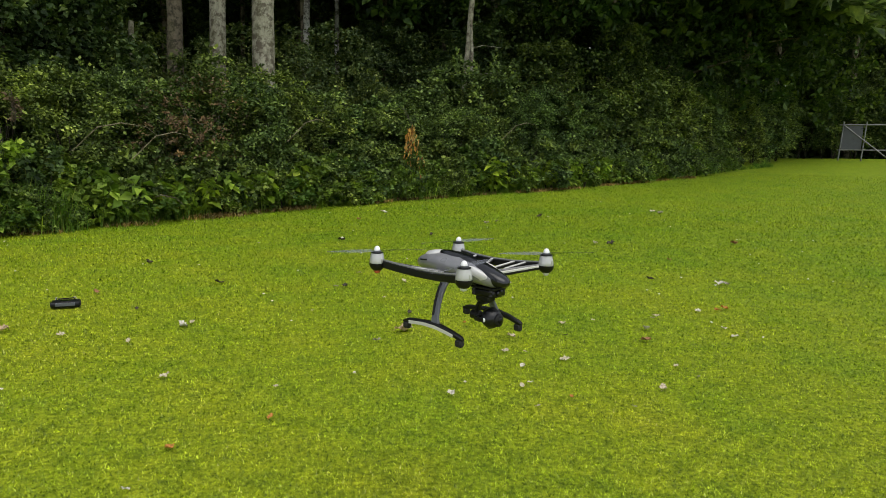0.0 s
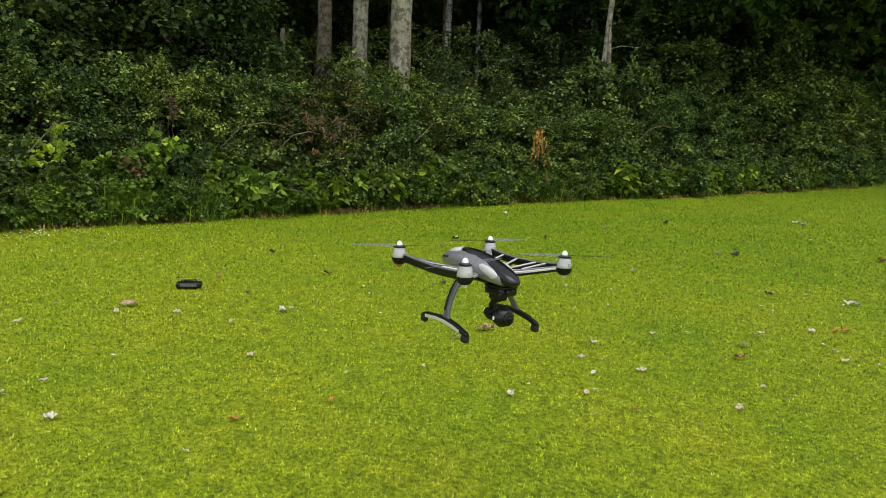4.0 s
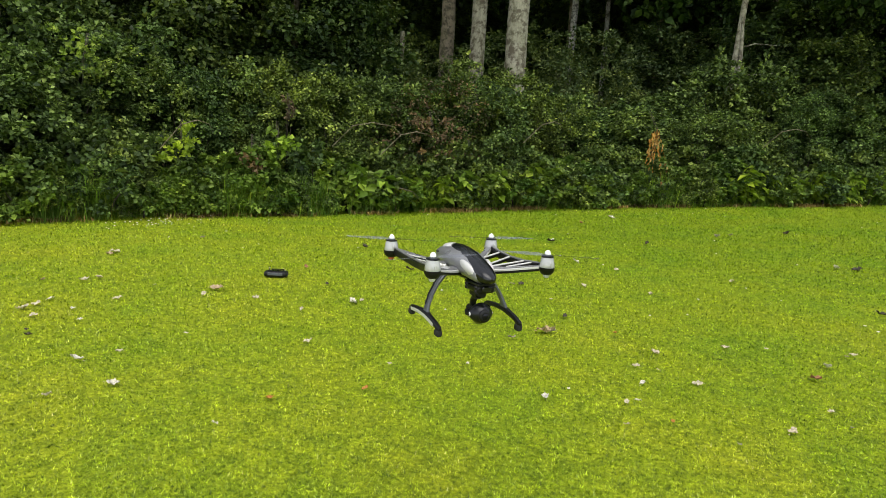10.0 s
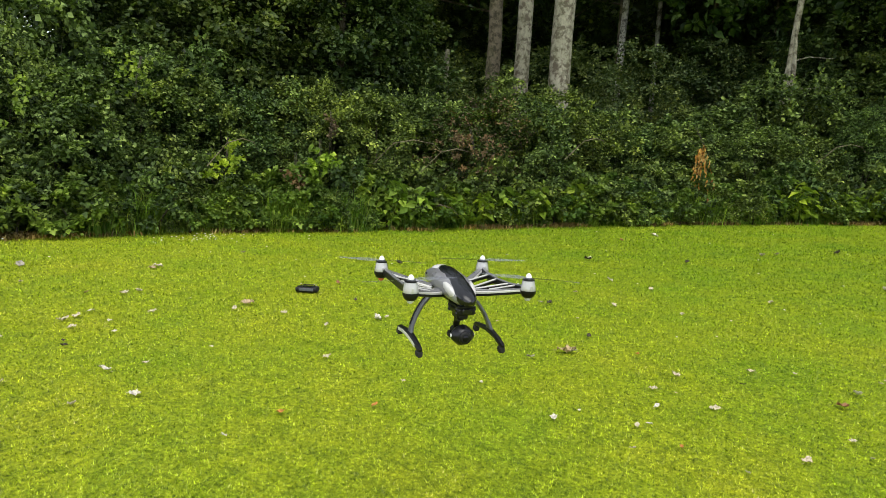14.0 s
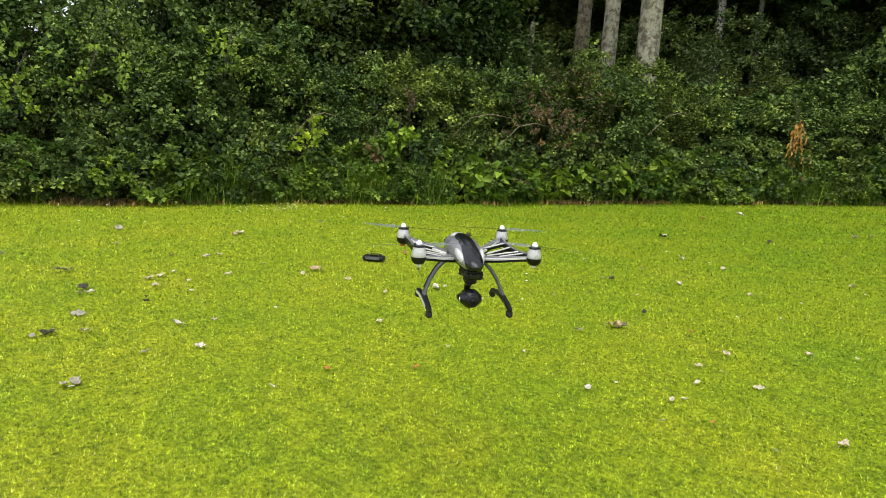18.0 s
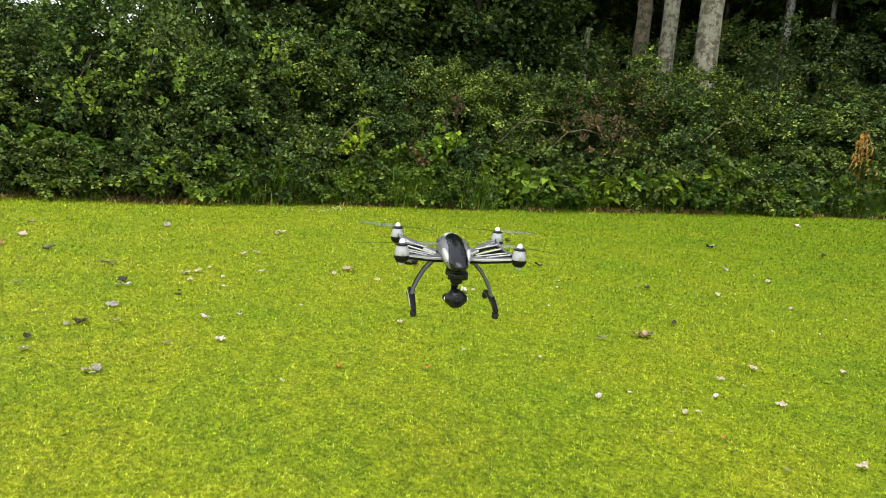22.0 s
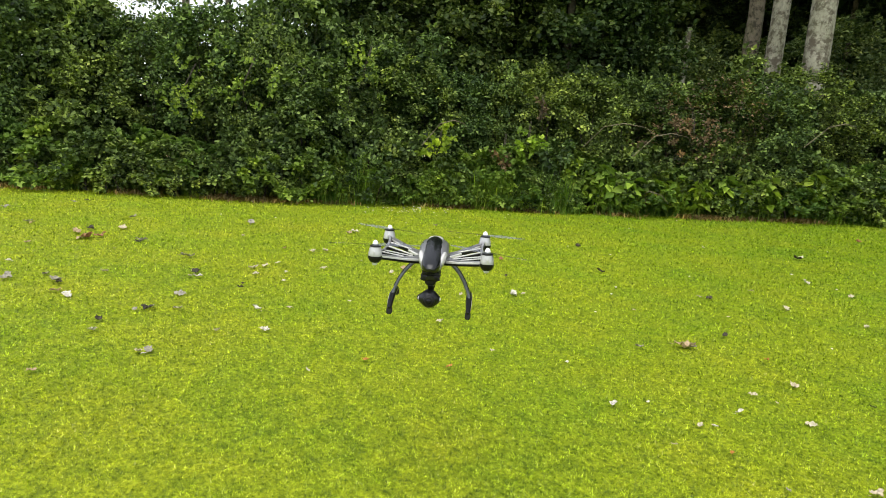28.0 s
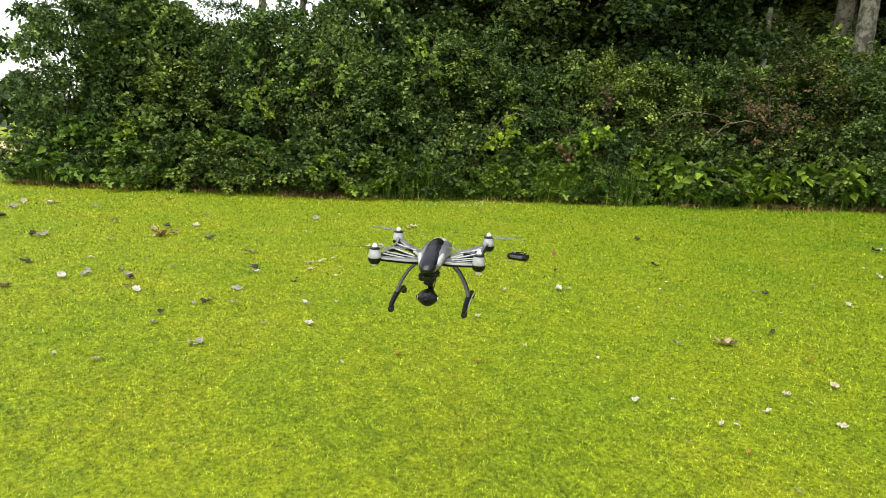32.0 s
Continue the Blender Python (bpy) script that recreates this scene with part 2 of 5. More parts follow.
CANE = bark_material("bare_cane", (0.12, 0.1, 0.06), (0.26, 0.22, 0.15), (0.08, 0.06, 0.04))
TWIG = bark_material("twig_bark", (0.03, 0.024, 0.017), (0.06, 0.05, 0.036), (0.02, 0.018, 0.012))


# ---- helpers ----
def link(name, data, parent=None, label=""):
    ob = new(name, data)
    if parent:
        ob.parent = parent
    return tagged(ob, label)


def part(name, bm, material, parent, label="", smooth=True):
    """One bmesh as one mesh object under a thing or a part."""
    me = bpy.data.meshes.new(name)
    bm.to_mesh(me)
    bm.free()
    me.materials.append(material)
    if smooth:
        me.polygons.foreach_set("use_smooth", [True] * len(me.polygons))
        me.set_sharp_from_angle(angle=radians(38))
    return link(name, me, parent, label)


def raw_mesh(name, verts, faces, material):
    """A mesh from arrays of vertices and of equal-sized faces."""
    me = bpy.data.meshes.new(name)
    n, k = faces.shape
    me.vertices.add(len(verts))
    me.vertices.foreach_set("co", verts.astype(np.float32).ravel())
    me.loops.add(n * k)
    me.loops.foreach_set("vertex_index", faces.astype(np.int32).ravel())
    me.polygons.add(n)
    me.polygons.foreach_set("loop_start", np.arange(0, n * k, k, dtype=np.int32))
    me.materials.append(material)
    me.update(calc_edges=True)
    return me


def thing(name, m, label, category, group="", kind=""):
    ob = new(name)
    ob.matrix_basis = m
    return tagged(ob, label, category, group, kind)


def unit(v):
    return v / np.maximum(np.linalg.norm(v, axis=-1, keepdims=True), 1e-9)


def leaves_mesh(name, rng, at, ahead, size, slim, material, fold=0.25, face=None):
    """One folded, pointed leaf at each place: two triangles that meet in the midrib."""
    n = len(at)
    side = unit(np.cross(ahead, unit(rng.normal(size=(n, 3)) + (0, 0, 1.6)) if face is None else face))
    up = np.cross(side, ahead)
    L = (size * rng.uniform(0.65, 1.3, n))[:, None]
    w = L * slim
    mid = at + ahead * L * 0.45 + up * w * fold * 2
    tip = at + ahead * L + up * L * rng.uniform(-0.25, 0.1, (n, 1))
    v = np.stack([at, mid + side * w, tip, mid - side * w], 1).reshape(-1, 3)
    base = np.arange(n)[:, None] * 4
    f = np.concatenate([base + (0, 1, 2), base + (0, 2, 3)], 1).reshape(-1, 3)
    return raw_mesh(name, v, f, material)


def sprays(rng, starts, ways, lengths, per, droop=0.25):
    """Places and directions of leaves along bending twigs."""
    n = len(starts)
    s = np.linspace(0.08, 1, per)[None, :, None]
    ways = unit(ways)
    L = lengths[:, None, None]
    p = starts[:, None, :] + ways[:, None, :] * s * L + np.array([0, 0, -droop]) * (s**2) * L
    p = p + rng.normal(scale=0.012, size=p.shape)
    out = unit(rng.normal(size=(n, per, 3)))
    d = unit(ways[:, None, :] * 0.55 + out + np.array([0, 0, 0.1]))
    return p.reshape(-1, 3), d.reshape(-1, 3)


def tube(bm, points, radii, sides=8):
    """A tapered tube along the points."""
    rings = []
    for i, p in enumerate(points):
        a = Vector(points[min(i + 1, len(points) - 1)]) - Vector(points[max(i - 1, 0)])
        a.normalize()
        u = a.cross(Vector((0, 1, 0)) if abs(a.y) < 0.8 else Vector((1, 0, 0))).normalized()
        w = a.cross(u)
        rings.append([bm.verts.new(Vector(p) + (u * math.cos(k * math.tau / sides) + w * math.sin(k * math.tau / sides)) * radii[i]) for k in range(sides)])
    for r0, r1 in zip(rings, rings[1:]):
        for k in range(sides):
            bm.faces.new((r0[k], r0[(k + 1) % sides], r1[(k + 1) % sides], r1[k]))
    bm.faces.new(rings[0][::-1])
    bm.faces.new(rings[-1])


# ---- ground ----
def rise(x, y):
    """The lawn is level near the middle, climbs gently to its far end, and falls away past the hedge's free end."""
    up = 0.04 * min(40.0, max(0.0, 0.55 * x + 0.83 * y - 5.7))
    down = 0.055 * min(110.0, max(0.0, -11.5 - x))
    return up - down


HEDGE_LINE = [(-9.2, -0.2), (-8.2, 1.0), (-7.4, 2.15), (-6.2, 3.7), (-5.3, 5.75), (-4.8, 6.75), (-3.0, 9.3), (-1.3, 11.05), (0.85, 12.95), (4.1, 15.1), (9.5, 19.8), (13.0, 23.9), (22.0, 33.3)]


def hedge_at(s):
    """A point of the hedge's foot and the hedge's way there, s from 0 at its free end."""
    for (x0, y0), (x1, y1) in zip(HEDGE_LINE, HEDGE_LINE[1:]):
        d = math.hypot(x1 - x0, y1 - y0)
        if s <= d or (x1, y1) == HEDGE_LINE[-1]:
            return x0 + (x1 - x0) * s / d, y0 + (y1 - y0) * s / d, (x1 - x0) / d, (y1 - y0) / d
        s -= d


def behind(s, off):
    """A place off metres behind the hedge's foot."""
    x, y, ux, uy = hedge_at(s)
    return x - 0.76 * off, y + 0.65 * off


def ground_mesh():
    bm = bmesh.new()
    xs = [-1500, -400, -160, -122, -80, -50, -30, -20, -14, -11.5, *(-9 + 0.4 * k for k in range(55)), 15, 18, 22, 26, 34, 45, 60, 120, 400, 1500]
    ys = [-1500, -400, -120, -60, -30, -15, -8, -4, -2, *(0.4 * k for k in range(44)), 20, 24, 30, 36, 45, 60, 120, 400, 1500]
    grid = [[bm.verts.new((x, y, rise(x, y))) for y in ys] for x in xs]
    for i in range(len(xs) - 1):
        for j in range(len(ys) - 1):
            bm.faces.new((grid[i][j], grid[i + 1][j], grid[i + 1][j + 1], grid[i][j + 1]))
    return bm


tagged(part("ground", ground_mesh(), LAWN, None, "mown yellow-green lawn that runs on to the horizon"), category="lawn", kind="structure")


def field_mesh():
    """The pale field past the hedge's end, a hand above the ground, with its edges let into it."""
    bm = bmesh.new()
    xs, ys = [-24, -25, -35, -50, -70, -100, -121], [-60, -59, -30, -5, 5, 15, 30, 59, 60]
    rim = lambda x, y: -0.1 if x in (-24, -121) or abs(y) == 60 else 0.08
    grid = [[bm.verts.new((x, y, rise(x, y) + rim(x, y))) for y in ys] for x in xs]
    for i in range(len(xs) - 1):
        for j in range(len(ys) - 1):
            bm.faces.new((grid[i][j], grid[i][j + 1], grid[i + 1][j + 1], grid[i + 1][j]))
    return bm


tagged(part("field", field_mesh(), STUBBLE, None, "pale straw-coloured stubble field beyond the hedge"), category="field", kind="structure")


# ---- hedge and wood ----
def stems(ob, rng, height, width, count, thick=0.018):
    bm = bmesh.new()
    for k in range(count):
        a, r = rng.uniform(0, math.tau), width * rng.uniform(0.12, 0.36)
        top = (math.cos(a) * r, math.sin(a) * r, height * rng.uniform(0.55, 0.88))
        pts = [(math.cos(a) * 0.03, math.sin(a) * 0.03, -0.05), (top[0] * 0.3, top[1] * 0.3, top[2] * 0.4), (top[0] * 0.7, top[1] * 0.7, top[2] * 0.75), top]
        tube(bm, pts, [thick, thick * 0.7, thick * 0.4, 0.002], 5)
    part("stem", bm, TWIG, ob)


def shrub_model(seed, height, width, material, clumps, per, leaf, slim, base, label, group, name="shrub", shoots=26):
    """A shrub: forked stems, a crown of domed leaf clumps with gaps between them, and long shoots that stick out on top."""
    rng = np.random.default_rng(seed)
    ob = thing(name, Matrix(), label, name, group)
    stems(ob, rng, height, width, 4 if height > 1 else 1)
    u = base + (0.97 - base) * rng.uniform(0, 1, clumps) ** 0.85
    a = rng.uniform(0, math.tau, clumps)
    girth = width * 0.5 * np.sqrt(np.clip(1.05 - u**2.8, 0.05, 1)) * (0.82 + 0.18 * np.sin(3 * a + seed) * np.sin(5 * u + seed)) * (0.74 + 0.52 * np.minimum(u, 0.5)) * rng.uniform(0.55, 1.1, clumps)
    hub = np.stack([np.cos(a) * girth, np.sin(a) * girth, u * height], 1)
    outward = unit(np.stack([np.cos(a), np.sin(a), 0.15 + 1.1 * u**2], 1))
    size = width * rng.uniform(0.055, 0.125, clumps)
    pick = np.repeat(np.arange(clumps), per)
    n = len(pick)
    way = unit(rng.normal(size=(n, 3)) * 0.75 + outward[pick] * 0.75 + (0, 0, 0.4))
    at = hub[pick] + way * (size[pick] * rng.uniform(0.3, 1.05, n))[:, None] * (1.2, 1.2, 0.8)
    ahead = unit(way * 0.5 + rng.normal(size=(n, 3)) * (0.6, 0.6, 0.25) - (0, 0, 0.2))
    face = unit(way * 0.75 + (0, 0, 0.6) + rng.normal(size=(n, 3)) * 0.42)
    if shoots:
        root = hub[rng.integers(0, clumps, shoots)] * (0.9, 0.9, 1.0)
        up = unit(rng.normal(scale=0.3, size=(shoots, 3)) + (0, 0, 1) + unit(root * (1, 1, 0)) * 0.25)
        at2, ahead2 = sprays(rng, root, up, rng.uniform(0.22, 0.5, shoots) * height / 2.4, 16, 0.1)
        at, ahead = np.concatenate([at, at2]), np.concatenate([ahead, ahead2])
        face = np.concatenate([face, unit(rng.normal(size=(len(at2), 3)) + (0, 0, 1.2))])
    keep = at[:, 2] > 0.02
    link("crown", leaves_mesh("crown", rng, at[keep], ahead[keep], leaf, slim, material, face=face[keep]), ob)
    return ob


def seedling_model(seed, height, count, leaf, label):
    """A young broad-leaved plant: a few thin stalks with large drooping leaves."""
    rng = np.random.default_rng(seed)
    ob = thing("seedling", Matrix(), label, "seedling", "low plants at the hedge's foot")
    bm = bmesh.new()
    at, ahead = [], []
    for k in range(3):
        a, h = rng.uniform(0, math.tau), height * rng.uniform(0.7, 1.1)
        tip = np.array([math.cos(a) * 0.12, math.sin(a) * 0.12, h])
        tube(bm, [(0, 0, -0.02), tuple(tip * (0.4, 0.4, 0.55)), tuple(tip)], [0.005, 0.004, 0.002], 5)
        for j in range(count):
            f = 0.3 + 0.7 * j / (count - 1)
            b = j * 2.4 + rng.uniform(-0.4, 0.4)
            at.append(tip * (f, f, f) + (0.015 * math.cos(b), 0.015 * math.sin(b), 0))
            ahead.append((math.cos(b), math.sin(b), rng.uniform(-0.9, 0.1)))
    part("stem", bm, TALLGRASS, ob)
    at, ahead = np.array(at), unit(np.array(ahead))
    link("crown", leaves_mesh("crown", rng, at, ahead, leaf, 0.3, BRIGHT, face=unit(rng.normal(size=at.shape) * 0.35 + (0.35, -0.45, 0.75))), ob)
    return ob


rng = np.random.default_rng(5)
used = set()


def plant(models, x, y, scale=1.0, tall=1.0):
    src = models[int(rng.integers(len(models)))]
    m = pose(x, y, rise(x, y), 0, 0, rng.uniform(0, 360)) @ Matrix.Diagonal((scale, scale, scale * tall * rng.uniform(0.92, 1.08), 1))
    if src in used:
        src = copy_thing(src, Matrix())
    used.add(src)
    src.matrix_basis = m


IN_HEDGE, AT_BACK, IN_WOOD, AT_FOOT = "shrubs of the hedge", "tall shrubs behind the hedge", "undergrowth of the wood", "low plants at the hedge's foot"
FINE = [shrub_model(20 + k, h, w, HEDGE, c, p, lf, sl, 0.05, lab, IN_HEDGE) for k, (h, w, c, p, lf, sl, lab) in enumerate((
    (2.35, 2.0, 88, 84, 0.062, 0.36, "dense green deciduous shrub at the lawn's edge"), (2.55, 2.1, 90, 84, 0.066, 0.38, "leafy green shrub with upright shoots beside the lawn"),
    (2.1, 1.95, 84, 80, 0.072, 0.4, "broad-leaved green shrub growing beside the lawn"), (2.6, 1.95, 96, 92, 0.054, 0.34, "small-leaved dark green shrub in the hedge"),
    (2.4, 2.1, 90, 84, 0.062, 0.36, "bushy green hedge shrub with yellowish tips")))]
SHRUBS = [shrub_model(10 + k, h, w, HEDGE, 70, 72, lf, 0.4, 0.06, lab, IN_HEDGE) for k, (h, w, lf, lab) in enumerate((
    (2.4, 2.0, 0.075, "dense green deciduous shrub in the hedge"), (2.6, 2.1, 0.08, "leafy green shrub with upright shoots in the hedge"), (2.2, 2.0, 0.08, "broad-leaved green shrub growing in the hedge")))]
BRAMBLES = [shrub_model(26, 2.35, 2.0, BRONZE, 84, 84, 0.056, 0.38, 0.05, "tangled bramble shrub with bronze-tinged leaves in the hedge", IN_HEDGE),
            shrub_model(27, 2.1, 1.95, BRONZE, 80, 84, 0.058, 0.38, 0.05, "tangled bramble shrub with bronze-tinged leaves in the hedge", IN_HEDGE)]
TALL = [shrub_model(30, 4.2, 2.9, HAZEL, 110, 84, 0.088, 0.42, 0.25, "tall green hazel shrub behind the hedge", AT_BACK),
        shrub_model(31, 4.7, 3.1, HAZEL, 115, 84, 0.095, 0.44, 0.25, "tall shaded hazel with large leaves at the wood's edge", AT_BACK),
        shrub_model(32, 3.9, 2.8, WOODLEAF, 105, 80, 0.078, 0.4, 0.2, "tall dark green shrub behind the hedge", AT_BACK)]
UNDER = [shrub_model(40, 4.2, 3.9, DEEPLEAF, 60, 34, 0.15, 0.3, 0.1, "dark green undergrowth shrub deep in the wood", IN_WOOD),
         shrub_model(41, 5.0, 3.6, DEEPLEAF, 66, 34, 0.16, 0.3, 0.1, "shaded sapling thicket among the trunks", IN_WOOD)]
BUSHES = [shrub_model(45, 4.2, 3.4, SHADELEAF, 80, 40, 0.11, 0.36, 0.1, "dark leafy bush between the trunks of the wood", IN_WOOD), shrub_model(46, 4.6, 3.2, SHADELEAF, 84, 40, 0.1, 0.34, 0.1, "dark leafy bush between the trunks of the wood", IN_WOOD)]
LOW = [shrub_model(50, 0.66, 0.95, HEDGE, 26, 44, 0.055, 0.42, 0.1, "low green bramble at the hedge's foot", AT_FOOT, "bramble", 8),
       shrub_model(51, 0.55, 0.85, WEED, 24, 40, 0.065, 0.38, 0.1, "low light green weed at the hedge's foot", AT_FOOT, "weed", 8)]
SEEDLINGS = [seedling_model(54, 0.6, 8, 0.165, "bright yellow-green seedling with drooping leaves at the hedge's foot"), seedling_model(55, 0.48, 7, 0.155, "bright yellow-green seedling with drooping leaves at the hedge's foot")]

GAP = (12.4, 19.2)  # along the hedge, where the wood's trunks show over it


def top_of(s):
    """How tall the hedge stands along its way."""
    return 1.15 if s < 1.5 else 1.08 if s < 3.9 else 1.25 if s < 5.2 else 1.08 if s < 9 else 1.0 if s < GAP[0] else 0.96 if s < 16.5 else 0.9 if s < 19.5 else 1.0


s = 1.3
while s < 45:
    far = 1.0 if s < 24 else 1.35
    x, y = behind(s, (1.36 + rng.uniform(-0.3, 0.3)) * far)
    plant(BRAMBLES if 10.2 < s < 13.6 and rng.random() < 0.45 else FINE if s < 24 else SHRUBS, x, y, rng.uniform(0.84, 1.06) * far, top_of(s))
    s += 0.84 * far
s = 1.4
while s < 45:
    far = 1.0 if s < 24 else 1.35
    x, y = behind(s, (2.35 + rng.uniform(-0.25, 0.4)) * far)
    plant(SHRUBS, x, y, rng.uniform(1.0, 1.15) * far, top_of(s))
    s += 1.25 * far
s = 2.4
while s < 48:
    if not GAP[0] - 0.4 < s < GAP[1] + 3.2:
        low = 0.62 if s < 4.4 else 1.0 if s < 6 else 1.1 if s < GAP[0] else 1.05 if s < 23 else 1.25
        x, y = behind(s, 3.4 + rng.uniform(-0.3, 0.6))
        plant(TALL if s > 4.4 else TALL[2:], x, y, rng.uniform(0.92, 1.1) * low)
    s += 1.3 if s < 24 else 2.4
s = 5.6
while s < 12.6:
    x, y = behind(s, 5.4 + rng.uniform(-0.4, 0.4))
    plant(TALL, x, y, rng.uniform(1.05, 1.25))
    s += 1.6
for off, gap, grow in ((7.6, 2.6, 0.75), (11.2, 3.1, 0.95), (16.0, 3.6, 1.25), (21.5, 4.2, 1.6), (28.0, 4.8, 2.0)):
    s = rng.uniform(4.5, 6.0) if off > 9 else 3.5
    while s < 50:
        x, y = behind(s, off + rng.uniform(-1.0, 1.0))
        in_gap = GAP[0] - 1.4 < s < GAP[1] + 3
        plant(UNDER, x, y, grow * rng.uniform(0.85, 1.15) * ((0.7 if off < 9 else 1.0) if in_gap and off < 18 else 1.0))
        s += gap
# dark bushes between the trunks
for x, y, size in ((-0.6, 15.9, 0.66), (-1.3, 17.4, 0.95), (2.6, 19.4, 0.95), (0.4, 19.0, 1.0), (-4.7, 17.6, 0.85), (-3.2, 18.6, 0.95), (-2.0, 21.0, 1.05), (1.6, 22.0, 1.1), (-5.6, 16.6, 0.85), (4.4, 22.0, 1.1), (-0.2, 24.0, 1.2), (-7.4, 18.0, 0.9), (3.6, 20.6, 0.9), (5.4, 23.4, 1.1), (2.2, 21.0, 0.85)):
    plant(BUSHES, x, y, size)
# dark filler shrubs added inside the hedge, so its gaps read as shade
for s in (1.9, 2.7, 3.5, 4.3, 5.1, 5.9, 6.7):
    x, y = behind(s, 1.9)
    plant(UNDER, x, y, 0.42 if s < 3 else 0.5)
s = 1.6
while s < 25:
    x, y = behind(s, 2.6 + rng.uniform(-0.2, 0.2))
    plant(UNDER, x, y, 0.58 * rng.uniform(0.85, 1.0) * (0.8 if GAP[0] < s < GAP[1] else 1.0))
    s += 1.3
# the hedge's rounded free end
for models, x, y, size in ((FINE, -9.42, 0.75, 0.96), (FINE, -10.0, 1.15, 1.1), (TALL[2:], -10.4, 1.95, 0.72), (SHRUBS, -10.5, 2.0, 1.15), (SHRUBS, -11.4, 2.6, 1.2)):
    plant(models, x, y, size, 1.15)
for x, y, size in ((-10.3, 1.75, 0.46), (-10.9, 2.3, 0.52), (-9.8, 2.4, 0.55), (-11.6, 3.2, 0.55)):
    plant(UNDER, x, y, size)
# a taller pale green shrub beside the thin leaning tree, and one more in the far hedge
plant(TALL[:1], 4.6, 18.3, 0.95)
plant(TALL[:1], 7.2, 20.3, 1.05)
# low growth along the foot: brambles and weeds nearly everywhere, seedlings in two patches
s = 0.2
while s < 34:
    bright = 10.2 < s < 14.4 or 18.4 < s < 23.5
    x, y = behind(s, rng.uniform(-0.08, 0.22) if bright else rng.uniform(-0.02, 0.34))
    plant(SEEDLINGS if rng.random() < (0.9 if bright else 0.08) else LOW[1:] if rng.random() < 0.5 else LOW[:1], x, y, rng.uniform(0.9, 1.4) if bright else rng.uniform(0.75, 1.25))
    s += 0.1 if bright else 0.24 if s < 25 else 0.6

# taller weeds and brambles between the foot and the shrubs
s = 1.2
while s < 30:
    x, y = behind(s, rng.uniform(0.3, 0.7))
    plant(LOW[1:] if rng.random() < 0.55 else LOW[:1], x, y, rng.uniform(1.0, 1.6), 1.15)
    s += 0.36 if s < 24 else 0.7


def blades(rng, at, height, width, lean):
    """Grass: one bent, pointed blade of two triangles' height at each place."""
    n = len(at)
    a = rng.uniform(0, math.tau, n)
    out = np.stack([np.cos(a), np.sin(a), np.zeros(n)], 1)
    side = np.stack([-np.sin(a), np.cos(a), np.zeros(n)], 1)
    h = (height * rng.uniform(0.55, 1.25, n))[:, None]
    w = (width * rng.uniform(0.7, 1.3, n))[:, None]
    k = (lean * rng.uniform(0.2, 1.6, n))[:, None]
    mid = at + out * h * k * 0.3 + (0, 0, 1) * h * 0.6
    tip = at + out * h * k + (0, 0, 1) * h * (1 - 0.35 * k.clip(0, 1))
    v = np.stack([at - side * w, at + side * w, mid + side * w * 0.7, mid - side * w * 0.7, tip], 1).reshape(-1, 3)
    b = np.arange(n)[:, None] * 5
    f = np.concatenate([b + (0, 1, 2), b + (0, 2, 3), b + (3, 2, 4)], 1).reshape(-1, 3)
    return v, f


def tuft_model(seed, label):
    r = np.random.default_rng(seed)
    ob = thing("grass_tuft", Matrix(), label, "grass", "tall grass along the hedge")
    n = 300
    at = np.c_[r.normal(scale=0.085, size=(n, 2)), np.full(n, -0.01)]
    v, f = blades(r, at, r.choice([0.2, 0.34, 0.46], n), np.full(n, 0.0036), np.full(n, 0.75))
    link("blades", raw_mesh("blades", v, f, TALLGRASS), ob)
    tagged(ob, kind="stuff")
    return ob


TUFTS = [tuft_model(60 + k, "tuft of long uncut green grass at the hedge's foot") for k in range(3)]
s = 0.1
while s < 38:
    thick = 5.6 < s < 10.2 or 14.2 < s < 18.2
    drift = 0.5 + 0.3 * math.sin(s * 2.3) + 0.25 * math.sin(s * 5.9 + 1)
    for _ in range(3 if thick else 1):
        x, y = behind(s, rng.uniform(0.02, 0.34) if thick else rng.uniform(0.02, 0.3))
        if rng.random() < 0.3 + drift:
            plant(TUFTS, x, y, (rng.uniform(0.6, 1.3) + 0.6 * drift) if thick else rng.uniform(0.35, 0.9))
    if thick and rng.random() > drift:
        x, y = behind(s, rng.uniform(-0.04, 0.12))
        plant(LOW, x, y, rng.uniform(0.5, 0.9))
    s += 0.22


def dry_edge():
    """Withered cuttings along the hedge's foot, in drifts."""
    r = np.random.default_rng(67)
    s = r.uniform(0.3, 28.0, 17000)
    s = s[np.sin(s * 1.6) + np.sin(s * 4.1 + 1) + r.normal(scale=0.5, size=len(s)) > 0.1]
    n = len(s)
    at = np.array([behind(v, o) for v, o in zip(s, r.normal(-0.03, 0.12, n))])
    at = np.c_[at, [rise(x, y) + 0.008 for x, y in at]]
    v, f = blades(r, at, np.full(n, 0.085), np.full(n, 0.008), np.full(n, 1.6))
    return raw_mesh("dry_grass_edge", v, f, DRYGRASS)


tagged(new("dry_grass_edge", dry_edge()), "withered brown grass along the hedge's foot", "grass", kind="stuff")

# every kind of plant stands somewhere along the hedge
for k, src in enumerate(p for p in (*SHRUBS, *FINE, *BRAMBLES, *TALL, *UNDER, *BUSHES, *LOW, *SEEDLINGS, *TUFTS) if p not in used):
    x, y = behind(25.0 + 1.2 * k, 2.0)
    src.matrix_basis = pose(x, y, rise(x, y))


